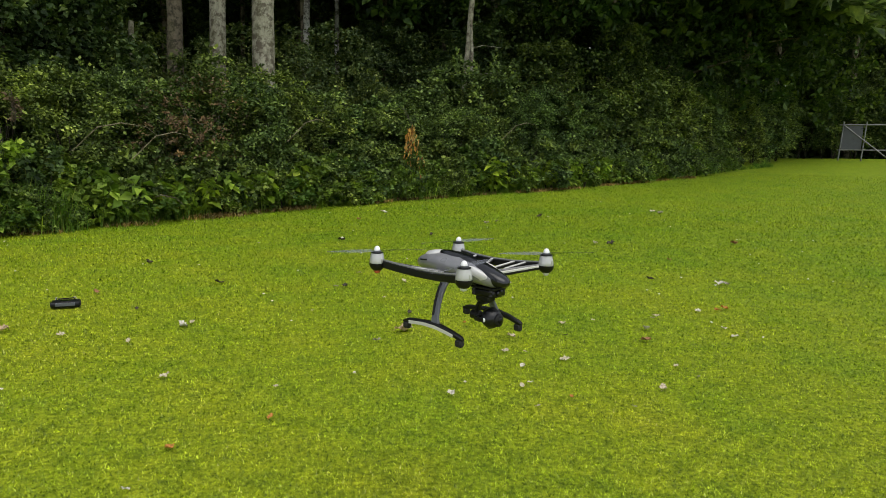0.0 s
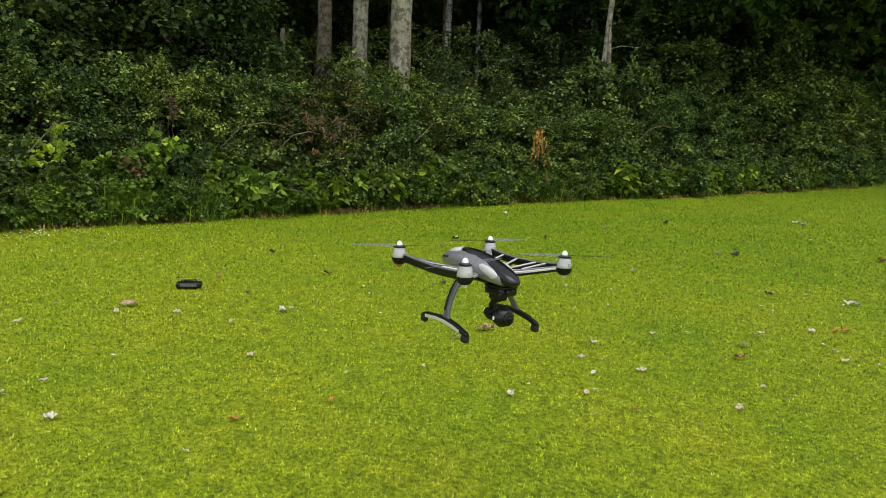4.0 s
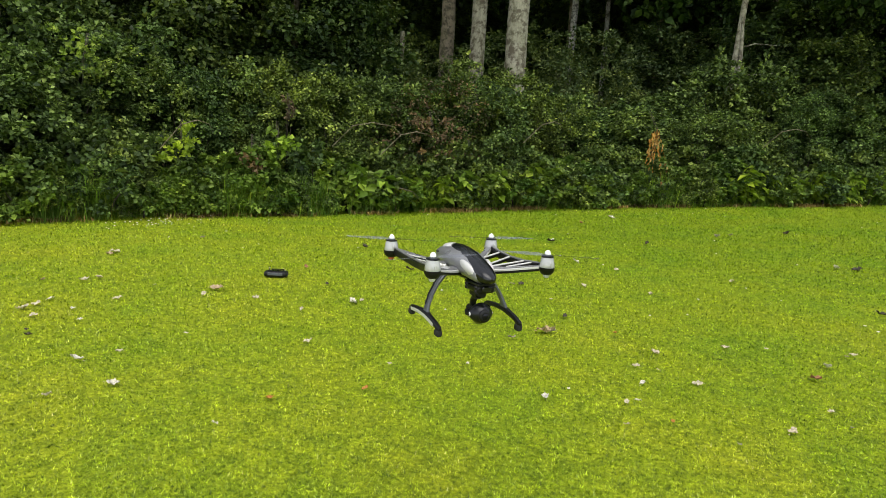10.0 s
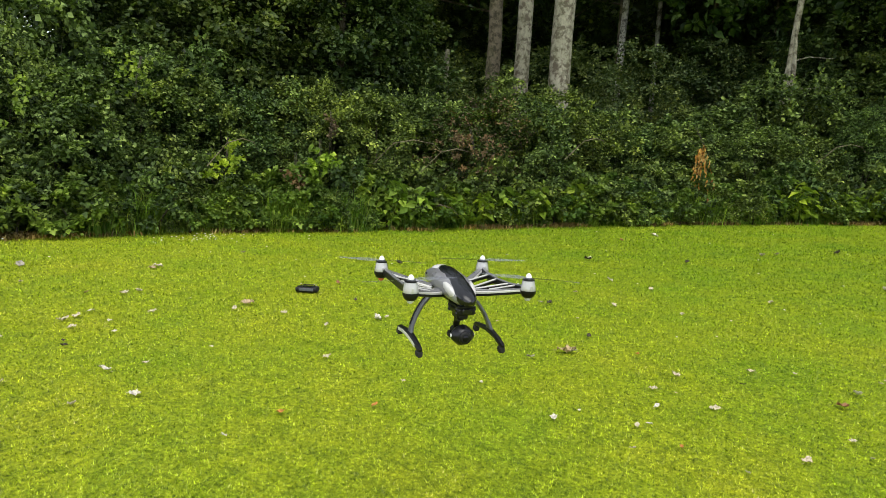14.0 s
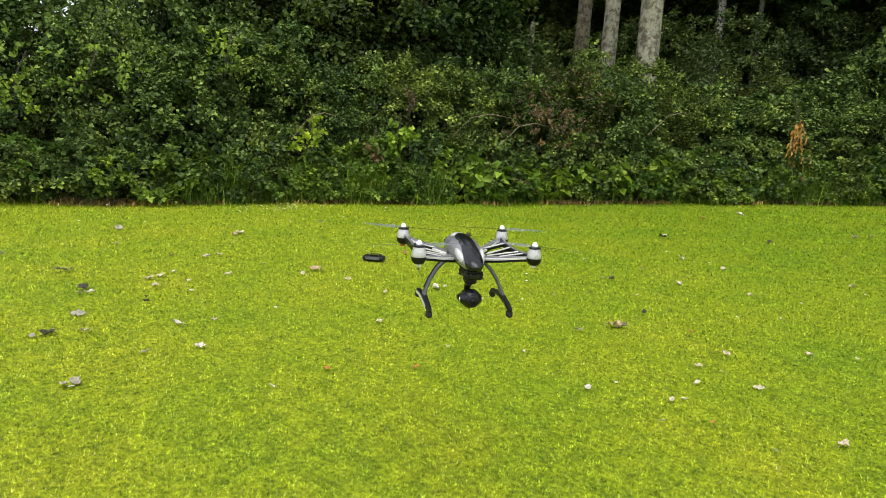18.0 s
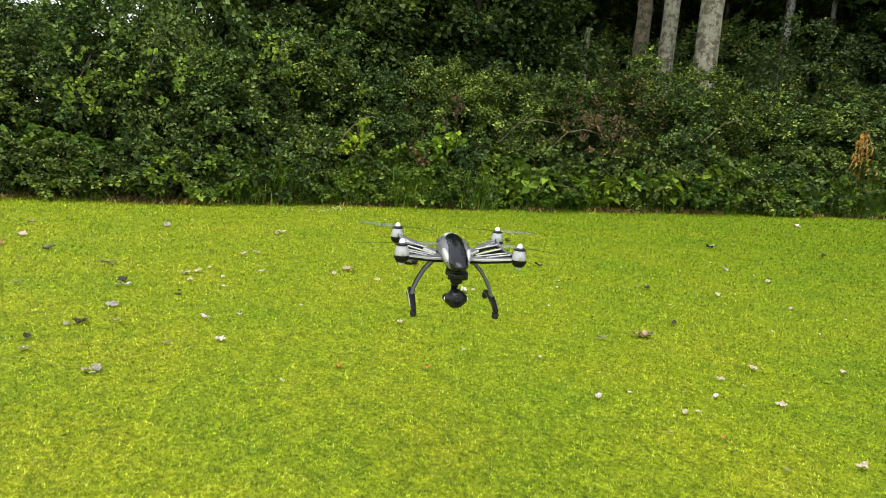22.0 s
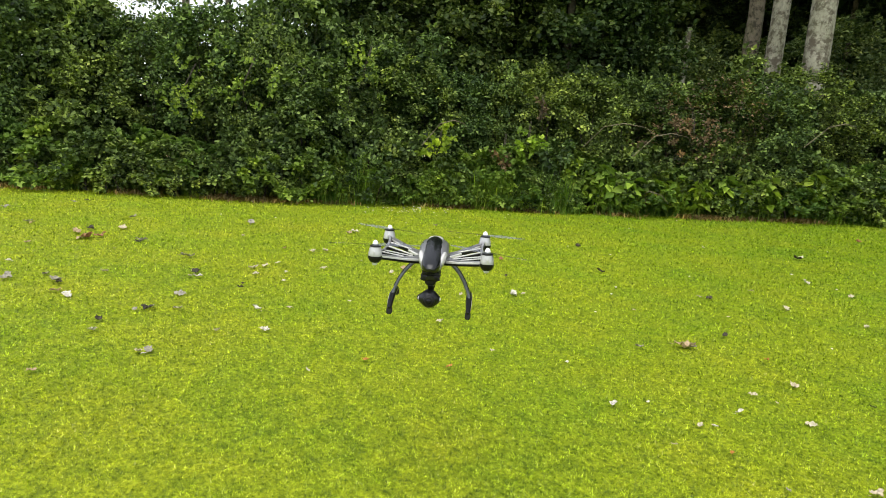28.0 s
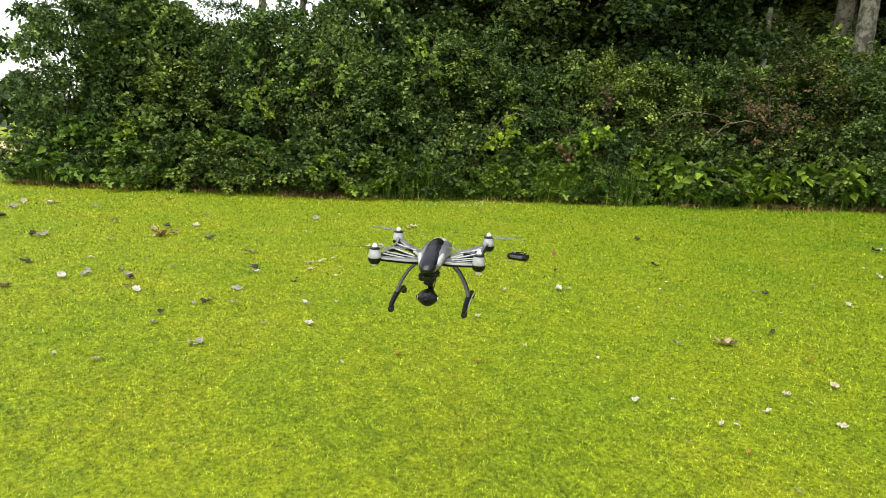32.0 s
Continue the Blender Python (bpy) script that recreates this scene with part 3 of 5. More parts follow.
def tree(x, y, radius, height, lean, bark, label, crown=0.0, low=4.5, fork=False, twigs=330, leaf=0.2):
    """A trunk with uneven girth, limbs above, and a loose crown of leaf sprays where it carries one."""
    r = np.random.default_rng(int(abs(x * 100) + abs(y * 37)))
    ob = thing("tree", pose(x, y, rise(x, y) - 0.05), label, "tree", "trees of the wood")
    bm = bmesh.new()
    n = 18
    pts = [(lean[0] * k / n * height + r.normal(scale=0.07) * radius, lean[1] * k / n * height + r.normal(scale=0.07) * radius, height * k / n) for k in range(n + 1)]
    tube(bm, pts, [radius * (1.3 if k == 0 else 1.1 - 0.45 * k / n + r.normal(scale=0.015)) for k in range(n + 1)], 18)
    part("trunk", bm, bark, ob)
    if fork:
        bm = bmesh.new()
        tube(bm, [(0.22, 0, 0.0), (0.3, 0, 1.9), (0.34, 0, 2.8), (0.34, 0, 3.6), (0.3, 0.0, 4.5)], [radius * 0.8, radius * 0.75, radius * 0.7, radius * 0.6, radius * 0.4], 8)
        for z, a in ((2.6, 0.15), (3.2, -0.12), (3.7, 0.1)):
            q = lean[0] * z
            tube(bm, [(q, 0, z), (q + 0.4, 0.03, z + a * 1.2), (q + 1.0, 0.06, z + a * 0.7)], [0.018, 0.012, 0.003], 5)
        part("limb", bm, bark, ob)
    for k in range(6 if crown else 0):
        bm = bmesh.new()
        z, a = low + (height - low) * (k + 0.5) / 7, k * 2.4 + x
        p0 = (lean[0] * z, lean[1] * z, z)
        tube(bm, [p0, (p0[0] + math.cos(a) * crown * 0.45, p0[1] + math.sin(a) * crown * 0.45, z + 0.5), (p0[0] + math.cos(a) * crown * 0.85, p0[1] + math.sin(a) * crown * 0.85, z + 0.8)], [radius * 0.35, radius * 0.2, 0.01], 6)
        part("limb", bm, bark, ob)
    if crown:
        a, rr = r.uniform(0, math.tau, twigs), crown * np.sqrt(r.uniform(0.03, 1, twigs))
        z = low + (height - low) * r.uniform(0, 1, twigs)
        start = np.stack([lean[0] * z + np.cos(a) * rr, lean[1] * z + np.sin(a) * rr, z], 1)
        at, ahead = sprays(r, start, unit(r.normal(size=(twigs, 3))), r.uniform(0.5, 1.2, twigs), 14)
        link("crown", leaves_mesh("crown", r, at, ahead, leaf, 0.33, WOODLEAF), ob)
    return ob


tree(-2.47, 14.04, 0.245, 18, (0.01, 0.0), PALE_BARK, "stout pale beech trunk rising behind the hedge", 4.4, 7.6)
tree(-3.81, 15.34, 0.185, 18, (0.005, 0.0), PALE_BARK, "slim pale trunk rising behind the hedge")
tree(-6.5, 20.2, 0.235, 18, (0.0, 0.0), GREY_BARK, "grey-brown trunk rising behind the hedge", 3.9, 7.6)
tree(-5.38, 14.17, 0.085, 3.85, (0.01, 0.0), PALE_BARK, "broken pale tree stump among the shrubs")
tree(2.08, 17.58, 0.08, 12, (0.065, 0.02), PALE_BARK, "thin leaning pale tree with a forked foot", 0, 5, True)
tree(-3.41, 24.9, 0.13, 15, (0.03, 0.0), BIRCH, "thin white birch trunk in the dark wood")
tree(-3.6, 26.0, 0.1, 15, (0.005, 0.0), GREY_BARK, "thin grey trunk in the dark wood")
tree(-2.6, 29.0, 0.11, 15, (0.0, 0.0), BIRCH, "thin birch trunk in the dark wood")
tree(1.9, 25.0, 0.08, 14, (0.0, 0.0), GREY_BARK, "thin grey trunk in the dark wood")
tree(7.0, 21.2, 0.08, 14, (0.05, 0.0), GREY_BARK, "pale trunk half hidden by leaves")
tree(-6.2, 10.75, 0.1, 7, (0.0, 0.0), DARK_BARK, "grey-brown trunk half hidden by tall shrubs", 2.2, 4.4, False, 330, 0.1)
tree(-9.3, 13.5, 0.14, 14, (0.0, 0.0), GREY_BARK, "grey trunk behind the tall shrubs", 3.6, 4.8)
tree(-11.2, 9.9, 0.11, 11, (0.03, -0.02), GREY_BARK, "dark-barked young tree over the hedge", 2.5, 4.4)
tree(-11.9, 5.2, 0.085, 10, (-0.08, 0.0), GREY_BARK, "dark-barked young tree over the hedge's end", 1.9, 4.6, False, 200, 0.16)
tree(-12.9, 6.6, 0.075, 10, (-0.04, 0.0), GREY_BARK, "dark-barked young tree over the hedge's end", 1.9, 4.8, False, 200, 0.16)
for k in range(18):
    s, off = 7.0 + 2.3 * k, (21.5, 17.5, 24.0, 19.5, 26.5)[k % 5]
    x, y = behind(s, off)
    tree(x, y, 0.11 + 0.07 * (k * 7 % 4) / 3, 17 + k % 3, (0.0, 0.0), GREY_BARK, "tall straight trunk deep in the wood" if k % 2 else "leafy tree deep in the wood", 0 if k % 2 else 5.8, 6.4)
for x, y in ((3.4, 20.6), (6.5, 24.0), (11.5, 28.0), (16.8, 32.0), (21.0, 37.0), (27.0, 39.5), (33.0, 40.5), (30.0, 46.0), (40.0, 44.0)):
    tree(x, y, 0.2, 17, (0, 0), GREY_BARK, "broad dark tree at the lawn's far end", 5.0, 2.5 if x > 7 else 4.8, False, 800, 0.28)
# thicket that closes the lawn's far end
for k in range(22):
    plant(UNDER, 22.6 + 1.2 * k, 36.6 + 0.2 * k + rng.uniform(-0.4, 0.4), rng.uniform(0.6, 0.8))
    plant(UNDER, 23.0 + 1.8 * k, 37.3 + 0.3 * k + rng.uniform(-0.5, 0.5), rng.uniform(1.0, 1.4))
    plant(UNDER, 23.5 + 1.8 * k, 41.0 + 0.3 * k + rng.uniform(-0.5, 0.5), rng.uniform(1.3, 1.8))


def deep_wood():
    """The wood's far side: one loose mass of large dark leaves, from the ground up into the crowns."""
    r = np.random.default_rng(23)
    n = 24000
    s = r.uniform(5.0, 60.0, n)
    off = 20.0 + 12.0 * np.sqrt(r.uniform(0, 1, n))
    base = np.array([behind(min(v, 45.0), o) for v, o in zip(s, off)])
    more = np.maximum(0.0, s - 45.0)[:, None] * (0.85, 0.15)
    at = np.c_[base + more, r.uniform(0.0, 14.5, n)]
    end = np.c_[r.uniform(-4.0, 64.0, 30000), np.zeros(30000), 1.0 + 12.0 * r.uniform(0.0, 1.0, 30000)]
    end[:, 1] = 41.5 + (end[:, 0] - 19.0) * 0.2 + r.uniform(0.0, 9.0, 30000)
    low = np.c_[r.uniform(13.0, 62.0, 14000), np.zeros(14000), r.uniform(1.0, 4.6, 14000)]
    low[:, 1] = 38.0 + (low[:, 0] - 19.0) * 0.2 + r.uniform(0.0, 3.5, 14000)
    edge = np.array([behind(v, o) for v, o in zip(r.uniform(5.0, 45.0, 24000), r.uniform(32.5, 38.0, 24000))])
    edge = np.c_[edge, r.uniform(0.0, 16.0, 24000)]
    at, n = np.concatenate([at, end, low, edge]), n + 68000
    return leaves_mesh("deep_wood", r, at, unit(r.normal(size=(n, 3))), np.where(at[:, 1] > 38, 0.8, 0.86), 0.4, DEEPLEAF)


tagged(new("deep_wood", deep_wood()), "dark mass of leaves deep in the wood", "woods", kind="stuff")


def shade_canopy_leaves():
    """A closed leaf roof, mostly out of view, added high over trunks and undergrowth to shade them."""
    r = np.random.default_rng(24)
    n = 20000
    s = r.uniform(8.5, 47.0, n)
    off = np.where(s > 22, -2.2, np.where(s > 25, 6.0, np.where(s > 11, 11.0, 4.0))) + 25.0 * r.uniform(0, 1, n) ** 1.4
    base = np.array([behind(v, o) for v, o in zip(s, off)])
    at = np.c_[base, 7.8 + off * 0.1 + r.uniform(0.0, 4.4, n)]
    return leaves_mesh("leaf_canopy", r, at, unit(r.normal(size=(n, 3)) * (1, 1, 0.35)), 0.82, 0.4, DEEPLEAF)


tagged(new("leaf_canopy", shade_canopy_leaves()), "green leaf canopy added over the wood to shade it", "canopy", kind="stuff")


def spray_thing(name, label, category, x, y, z, count, length, leaf, slim, material, seed, droop, spread=0.1, hang=False):
    """A loose branch that hangs in the hedge, with its twig."""
    r = np.random.default_rng(seed)
    ob = thing(name, pose(x + 0.06, y - 0.22, z), label, category)
    start = r.normal(scale=spread, size=(count, 3))
    way = unit(r.normal(size=(count, 3)) * (0.5, 0.5, 0.3) + (0, 0, -1.0 if droop > 0.5 else 0.4))
    at, ahead = sprays(r, start, way, r.uniform(0.5, 1.1, count) * length, 14, droop)
    if hang:
        ahead = unit(ahead * 0.45 + (0, 0, -1))
    face = unit(r.normal(size=at.shape) * 0.6 + (0.5, -0.6, 0.6))
    link("foliage", leaves_mesh("foliage", r, at, ahead, leaf, slim, material, face=face), ob)
    bm = bmesh.new()
    for k in range(2):
        tube(bm, [(0.03 * k - 0.2, 0.25, 0.4), (0.02 * k, 0.0, 0.05), (0.08 * (k - 1), -0.03, -length * 0.8)], [0.006, 0.004, 0.001], 5)
    part("twig", bm, TWIG, ob)
    return ob


spray_thing("dead_branch", "hanging orange-brown dead branch in the hedge", "branch", 0.8, 13.3, 1.75, 11, 0.5, 0.085, 0.22, DEADLEAF, 71, 0.9, 0.055, True)
spray_thing("withered_branch", "brown withered bramble branch in the hedge", "branch", -2.75, 10.0, 1.42, 30, 0.34, 0.06, 0.3, DRYLEAF, 72, 0.3, 0.3)
spray_thing("withered_branch", "brown withered bramble branch in the hedge", "branch", -4.67, 7.45, 0.82, 11, 0.25, 0.068, 0.3, DRYLEAF, 73, 0.3, 0.1)
spray_thing("withered_branch", "small russet withered branch in the hedge", "branch", -4.34, 7.92, 1.5, 7, 0.22, 0.06, 0.3, DRYLEAF, 78, 0.3, 0.09)
spray_thing("leafy_shoot", "bright green maple shoot in the hedge", "shoot", -4.44, 7.78, 1.05, 14, 0.25, 0.085, 0.4, BRIGHT, 74, 0.2, 0.12)
spray_thing("leafy_shoot", "bright green maple shoot in the hedge", "shoot", -5.23, 6.54, 0.98, 12, 0.24, 0.08, 0.4, BRIGHT, 75, 0.2, 0.15)
spray_thing("leafy_shoot", "light green leafy shoot high in the hedge", "shoot", -6.48, 3.83, 1.65, 17, 0.46, 0.068, 0.38, YOUNG, 76, 0.2, 0.22)
spray_thing("leafy_shoot", "light green leafy shoot high in the hedge", "shoot", -6.99, 3.17, 1.5, 16, 0.42, 0.068, 0.38, YOUNG, 77, 0.2, 0.2)
spray_thing("leafy_shoot", "light green leafy shoot in the hedge", "shoot", -5.75, 5.4, 2.0, 14, 0.4, 0.068, 0.38, YOUNG, 79, 0.2, 0.2)


def bare_twig(x, y, z, length, turn):
    """A thin pale cane that arches out of the hedge."""
    ob = thing("bramble_cane", pose(x + 0.32, y - 0.3, z, 0, 0, turn), "thin pale bare bramble cane in the hedge", "cane", "bare canes in the hedge")
    bm = bmesh.new()
    tube(bm, [(-length * 0.6, 0.3, -0.35), (-length * 0.3, 0.05, 0.0), (0, -0.05, 0.07), (length * 0.35, 0, 0.03), (length * 0.5, 0.05, -0.08)], [0.009, 0.008, 0.007, 0.005, 0.002], 6)
    part("cane", bm, CANE, ob)


for x, y, z, length, turn in ((-3.63, 8.93, 1.45, 1.0, 35), (-3.1, 9.5, 1.35, 0.8, 50), (-3.2, 9.3, 0.4, 0.7, -20), (-5.2, 6.6, 1.3, 0.6, 70), (3.2, 14.9, 1.9, 0.8, 30), (-1.2, 11.5, 1.7, 0.7, 60)):
    bare_twig(x, y, z, length, turn)


# the lawn's blades, thickest near the path and thinning out with the distance from it
def lawn_blades():
    r = np.random.default_rng(9)
    n = 950000
    d = 1.7 * np.exp(r.uniform(0, 1, n) * math.log(26.0 / 1.7))
    turn = np.radians(r.uniform(-52, 98, n))
    xy = np.stack([2.1 - d * np.sin(turn) + r.normal(scale=0.5, size=n), -1.4 + d * np.cos(turn)], 1)
    line = np.array(HEDGE_LINE)
    keep = xy[:, 1] < np.interp(xy[:, 0], line[:, 0], line[:, 1]) + 0.1
    xy, d = xy[keep], d[keep]
    m = len(d)
    big = 0.5 + np.minimum(d, 12.0) / 5.5
    a = r.uniform(0, math.tau, m)
    out = np.stack([np.cos(a), np.sin(a), np.zeros(m)], 1)
    side = np.stack([-np.sin(a), np.cos(a), np.zeros(m)], 1)
    ups = 0.04 * np.clip(0.55 * xy[:, 0] + 0.83 * xy[:, 1] - 5.7, 0, 40) - 0.055 * np.clip(-11.5 - xy[:, 0], 0, 110)
    at = np.c_[xy, ups - 0.002]
    h = (0.0145 * big * r.uniform(0.5, 1.4, m))[:, None]
    w = (0.0028 * big * r.uniform(0.6, 1.4, m))[:, None]
    tip = at + out * h * r.uniform(0.3, 1.1, (m, 1)) + (0, 0, 1) * h * r.uniform(0.3, 0.95, (m, 1))
    v = np.stack([at - side * w, at + side * w, tip], 1).reshape(-1, 3)
    return raw_mesh("grass", v, np.arange(3 * m).reshape(-1, 3), TURF)


tagged(new("grass", lawn_blades()), "short mown yellow-green grass of the lawn", "grass", kind="stuff")


# ---- the drone ----
WHITE = plain("white_plastic", (0.46, 0.46, 0.455), 0.28, 0.15, 0.14, 40, coat=0.3)
SILVER = plain("silver_paint", (0.24, 0.24, 0.245), 0.33, 0.35, 0.1, 50, coat=0.25)
PEARL = plain("pearl_panel", (0.6, 0.59, 0.56), 0.3, 0.15, 0.06, 40, coat=0.3)
GUN = plain("dark_grey_plastic", (0.09, 0.096, 0.106), 0.34, 0.1, 0.15, 60, spec=0.35)
BLACK = plain("black_plastic", (0.0045, 0.0045, 0.005), 0.4, 0, 0.2, 80, spec=0.3)
GLOSS = plain("glossy_black", (0.005, 0.0055, 0.007), 0.2, 0, 0.15, 30, coat=0.25, spec=0.4)
DARKBALL = plain("camera_grey", (0.0075, 0.008, 0.0095), 0.3, 0.1, 0.15, 50, spec=0.4)
RUBBER = plain("black_rubber", (0.009, 0.009, 0.009), 0.75, 0, 0.2, 120, bump=0.2)
GLASS = plain("lens_glass", (0.004, 0.004, 0.006), 0.22, 0, 0.1, 20, spec=0.25)
CLEAR = plain("frosted_lamp_cover", (0.55, 0.56, 0.55), 0.25, 0, 0.08, 60)
REDLAMP = plain("red_lamp_cover", (0.5, 0.12, 0.06), 0.25, 0, 0.08, 60)
YELLOW = plain("yellow_sticker", (0.7, 0.5, 0.03), 0.5, 0, 0.05, 60)


def smoky():
    """Thin tinted plastic that lets about half of the light through."""
    m, nt = shader("smoky_blade")
    b = node(nt, "ShaderNodeBsdfPrincipled", Roughness=0.35)
    c = ramp(nt, place(nt, 25, 4), [(0.3, (0.16, 0.17, 0.19)), (0.7, (0.24, 0.25, 0.28))])
    nt.links.new(c, b.inputs["Base Color"])
    tr = node(nt, "ShaderNodeBsdfTransparent")
    mx = node(nt, "ShaderNodeMixShader", Fac=0.3)
    nt.links.new(tr.outputs[0], mx.inputs[1])
    nt.links.new(b.outputs[0], mx.inputs[2])
    finish(nt, mx.outputs[0])
    return m


SMOKY = smoky()


def lathe(bm, profile, at=(0, 0, 0), turn=Matrix(), sides=24):
    """A body of revolution from (radius, height) pairs."""
    rings = []
    for r, z in profile:
        rings.append([bm.verts.new(Vector(at) + turn.to_3x3() @ Vector((r * math.cos(k * math.tau / sides), r * math.sin(k * math.tau / sides), z))) for k in range(sides)])
    for r0, r1 in zip(rings, rings[1:]):
        for k in range(sides):
            bm.faces.new((r0[k], r0[(k + 1) % sides], r1[(k + 1) % sides], r1[k]))
    bm.faces.new(rings[0][::-1])
    bm.faces.new(rings[-1])
    bmesh.ops.recalc_face_normals(bm, faces=bm.faces)
    return bm


def loft(bm, sections, sides=20, power=2.4):
    """A skin over upright rounded sections: (x, y, half width, top, bottom)."""
    rings = []
    for x, y, w, top, low in sections:
        mid, h = (top + low) / 2, (top - low) / 2
        ring = []
        for k in range(sides):
            c, s = math.cos(k * math.tau / sides), math.sin(k * math.tau / sides)
            ring.append(bm.verts.new((x, y + w * math.copysign(abs(c) ** (2 / power), c), mid + h * math.copysign(abs(s) ** (2 / power), s))))
        rings.append(ring)
    for r0, r1 in zip(rings, rings[1:]):
        for k in range(sides):
            bm.faces.new((r0[k], r0[(k + 1) % sides], r1[(k + 1) % sides], r1[k]))
    bm.faces.new(rings[0][::-1])
    bm.faces.new(rings[-1])
    bmesh.ops.recalc_face_normals(bm, faces=bm.faces)
    return bm


def beam(bm, pts, wide, high, soft=0.25, across=None):
    """A bar along the points with a rounded oblong section; sizes may change along it."""
    n = len(pts)
    wides = wide if isinstance(wide, (list, tuple)) else [wide] * n
    highs = high if isinstance(high, (list, tuple)) else [high] * n
    rings = []
    for i, p in enumerate(pts):
        a = (Vector(pts[min(i + 1, n - 1)]) - Vector(pts[max(i - 1, 0)])).normalized()
        side = Vector(across).normalized() if across else Vector((-a.y, a.x, 0)).normalized()
        up = a.cross(side).normalized()
        w, h = wides[i] / 2, highs[i] / 2
        c = soft * min(w, h) * 2
        shape = [(w, h - c), (w - c, h), (c - w, h), (-w, h - c), (-w, c - h), (c - w, -h), (w - c, -h), (w, c - h)]
        rings.append([bm.verts.new(Vector(p) + side * u + up * v) for u, v in shape])
    for r0, r1 in zip(rings, rings[1:]):
        for k in range(8):
            bm.faces.new((r0[k], r0[(k + 1) % 8], r1[(k + 1) % 8], r1[k]))
    bm.faces.new(rings[0][::-1])
    bm.faces.new(rings[-1])
    bmesh.ops.recalc_face_normals(bm, faces=bm.faces)
    return bm


def block(bm, at, size, soft=0.2, turn=0.0):
    """A rounded box."""
    x, y, z = size
    a, b = (-x / 2, 0, 0), (x / 2, 0, 0)
    q = Matrix.Translation(at) @ Matrix.Rotation(turn, 4, "Z")
    c = min(x, y, z) * soft
    pts = [q @ Vector(p) for p in (a, (c - x / 2, 0, 0), (x / 2 - c, 0, 0), b)]
    return beam(bm, pts, [y - 2 * c, y, y, y - 2 * c], [z - 2 * c, z, z, z - 2 * c], 0.25)


SIDEWAYS = Matrix.Rotation(radians(-90), 4, "X")
FORWARD = Matrix.Rotation(radians(90), 4, "Y")


def build_drone():
    ob = thing("drone", pose(1.142, 0.418, 0.648, 0.5, 0, -46.2) @ Matrix.Diagonal((1, 0.97, 1, 1)), "silver-grey and black quadcopter drone hovering above the lawn", "drone")
    shell = part("shell", loft(bmesh.new(), [(-0.151, 0, 0.012, 0.203, 0.188), (-0.142, 0, 0.031, 0.212, 0.178), (-0.12, 0, 0.043, 0.222, 0.172), (-0.08, 0, 0.05, 0.23, 0.168), (-0.03, 0, 0.053, 0.234, 0.165), (0.03, 0, 0.052, 0.231, 0.161), (0.08, 0, 0.048, 0.22, 0.157), (0.12, 0, 0.042, 0.207, 0.154), (0.15, 0, 0.034, 0.195, 0.152), (0.172, 0, 0.02, 0.184, 0.156)]), SILVER, ob)
    part("canopy", loft(bmesh.new(), [(-0.07, 0, 0.006, 0.2365, 0.22), (-0.06, 0, 0.018, 0.239, 0.212), (-0.035, 0, 0.026, 0.2405, 0.207), (0.0, 0, 0.03, 0.2385, 0.204), (0.05, 0, 0.032, 0.231, 0.192), (0.1, 0, 0.033, 0.218, 0.175), (0.14, 0, 0.033, 0.205, 0.158), (0.17, 0, 0.028, 0.193, 0.154), (0.187, 0, 0.018, 0.183, 0.158), (0.195, 0, 0.006, 0.174, 0.166)], 24), GLOSS, shell, "glossy black canopy")
    part("rear_cap", loft(bmesh.new(), [(-0.128, 0, 0.01, 0.224, 0.2), (-0.115, 0, 0.023, 0.2305, 0.2), (-0.09, 0, 0.03, 0.2365, 0.2), (-0.066, 0, 0.027, 0.2385, 0.2), (-0.052, 0, 0.012, 0.2385, 0.205)]), PEARL, shell, "pearl white cap")
    for y in (-1, 1):
        part("cheek", loft(bmesh.new(), [(0.07, y * 0.0425, 0.003, 0.209, 0.2), (0.082, y * 0.041, 0.0075, 0.212, 0.19), (0.102, y * 0.038, 0.0085, 0.2085, 0.18), (0.124, y * 0.0345, 0.0085, 0.1995, 0.172), (0.143, y * 0.031, 0.004, 0.188, 0.172)], 14), PEARL, shell, "pearl white cheek panel")
        part("vent", beam(bmesh.new(), [(-0.12, y * 0.0395, 0.205), (-0.085, y * 0.0475, 0.209)], 0.004, 0.005), BLACK, shell)
        arm_set(ob, y)
        landing_leg(ob, y)
    for k, (x, y) in enumerate(((-0.161, -0.182), (0.188, -0.184), (0.192, 0.184), (-0.16, 0.181))):
        motor(ob, x, y, k)
    gimbal(ob)
    part("belly_plate", block(bmesh.new(), (0.02, 0, 0.161), (0.16, 0.066, 0.014)), BLACK, ob)
    part("battery_door", block(bmesh.new(), (-0.141, 0, 0.192), (0.016, 0.036, 0.02)), GUN, ob)
    return ob


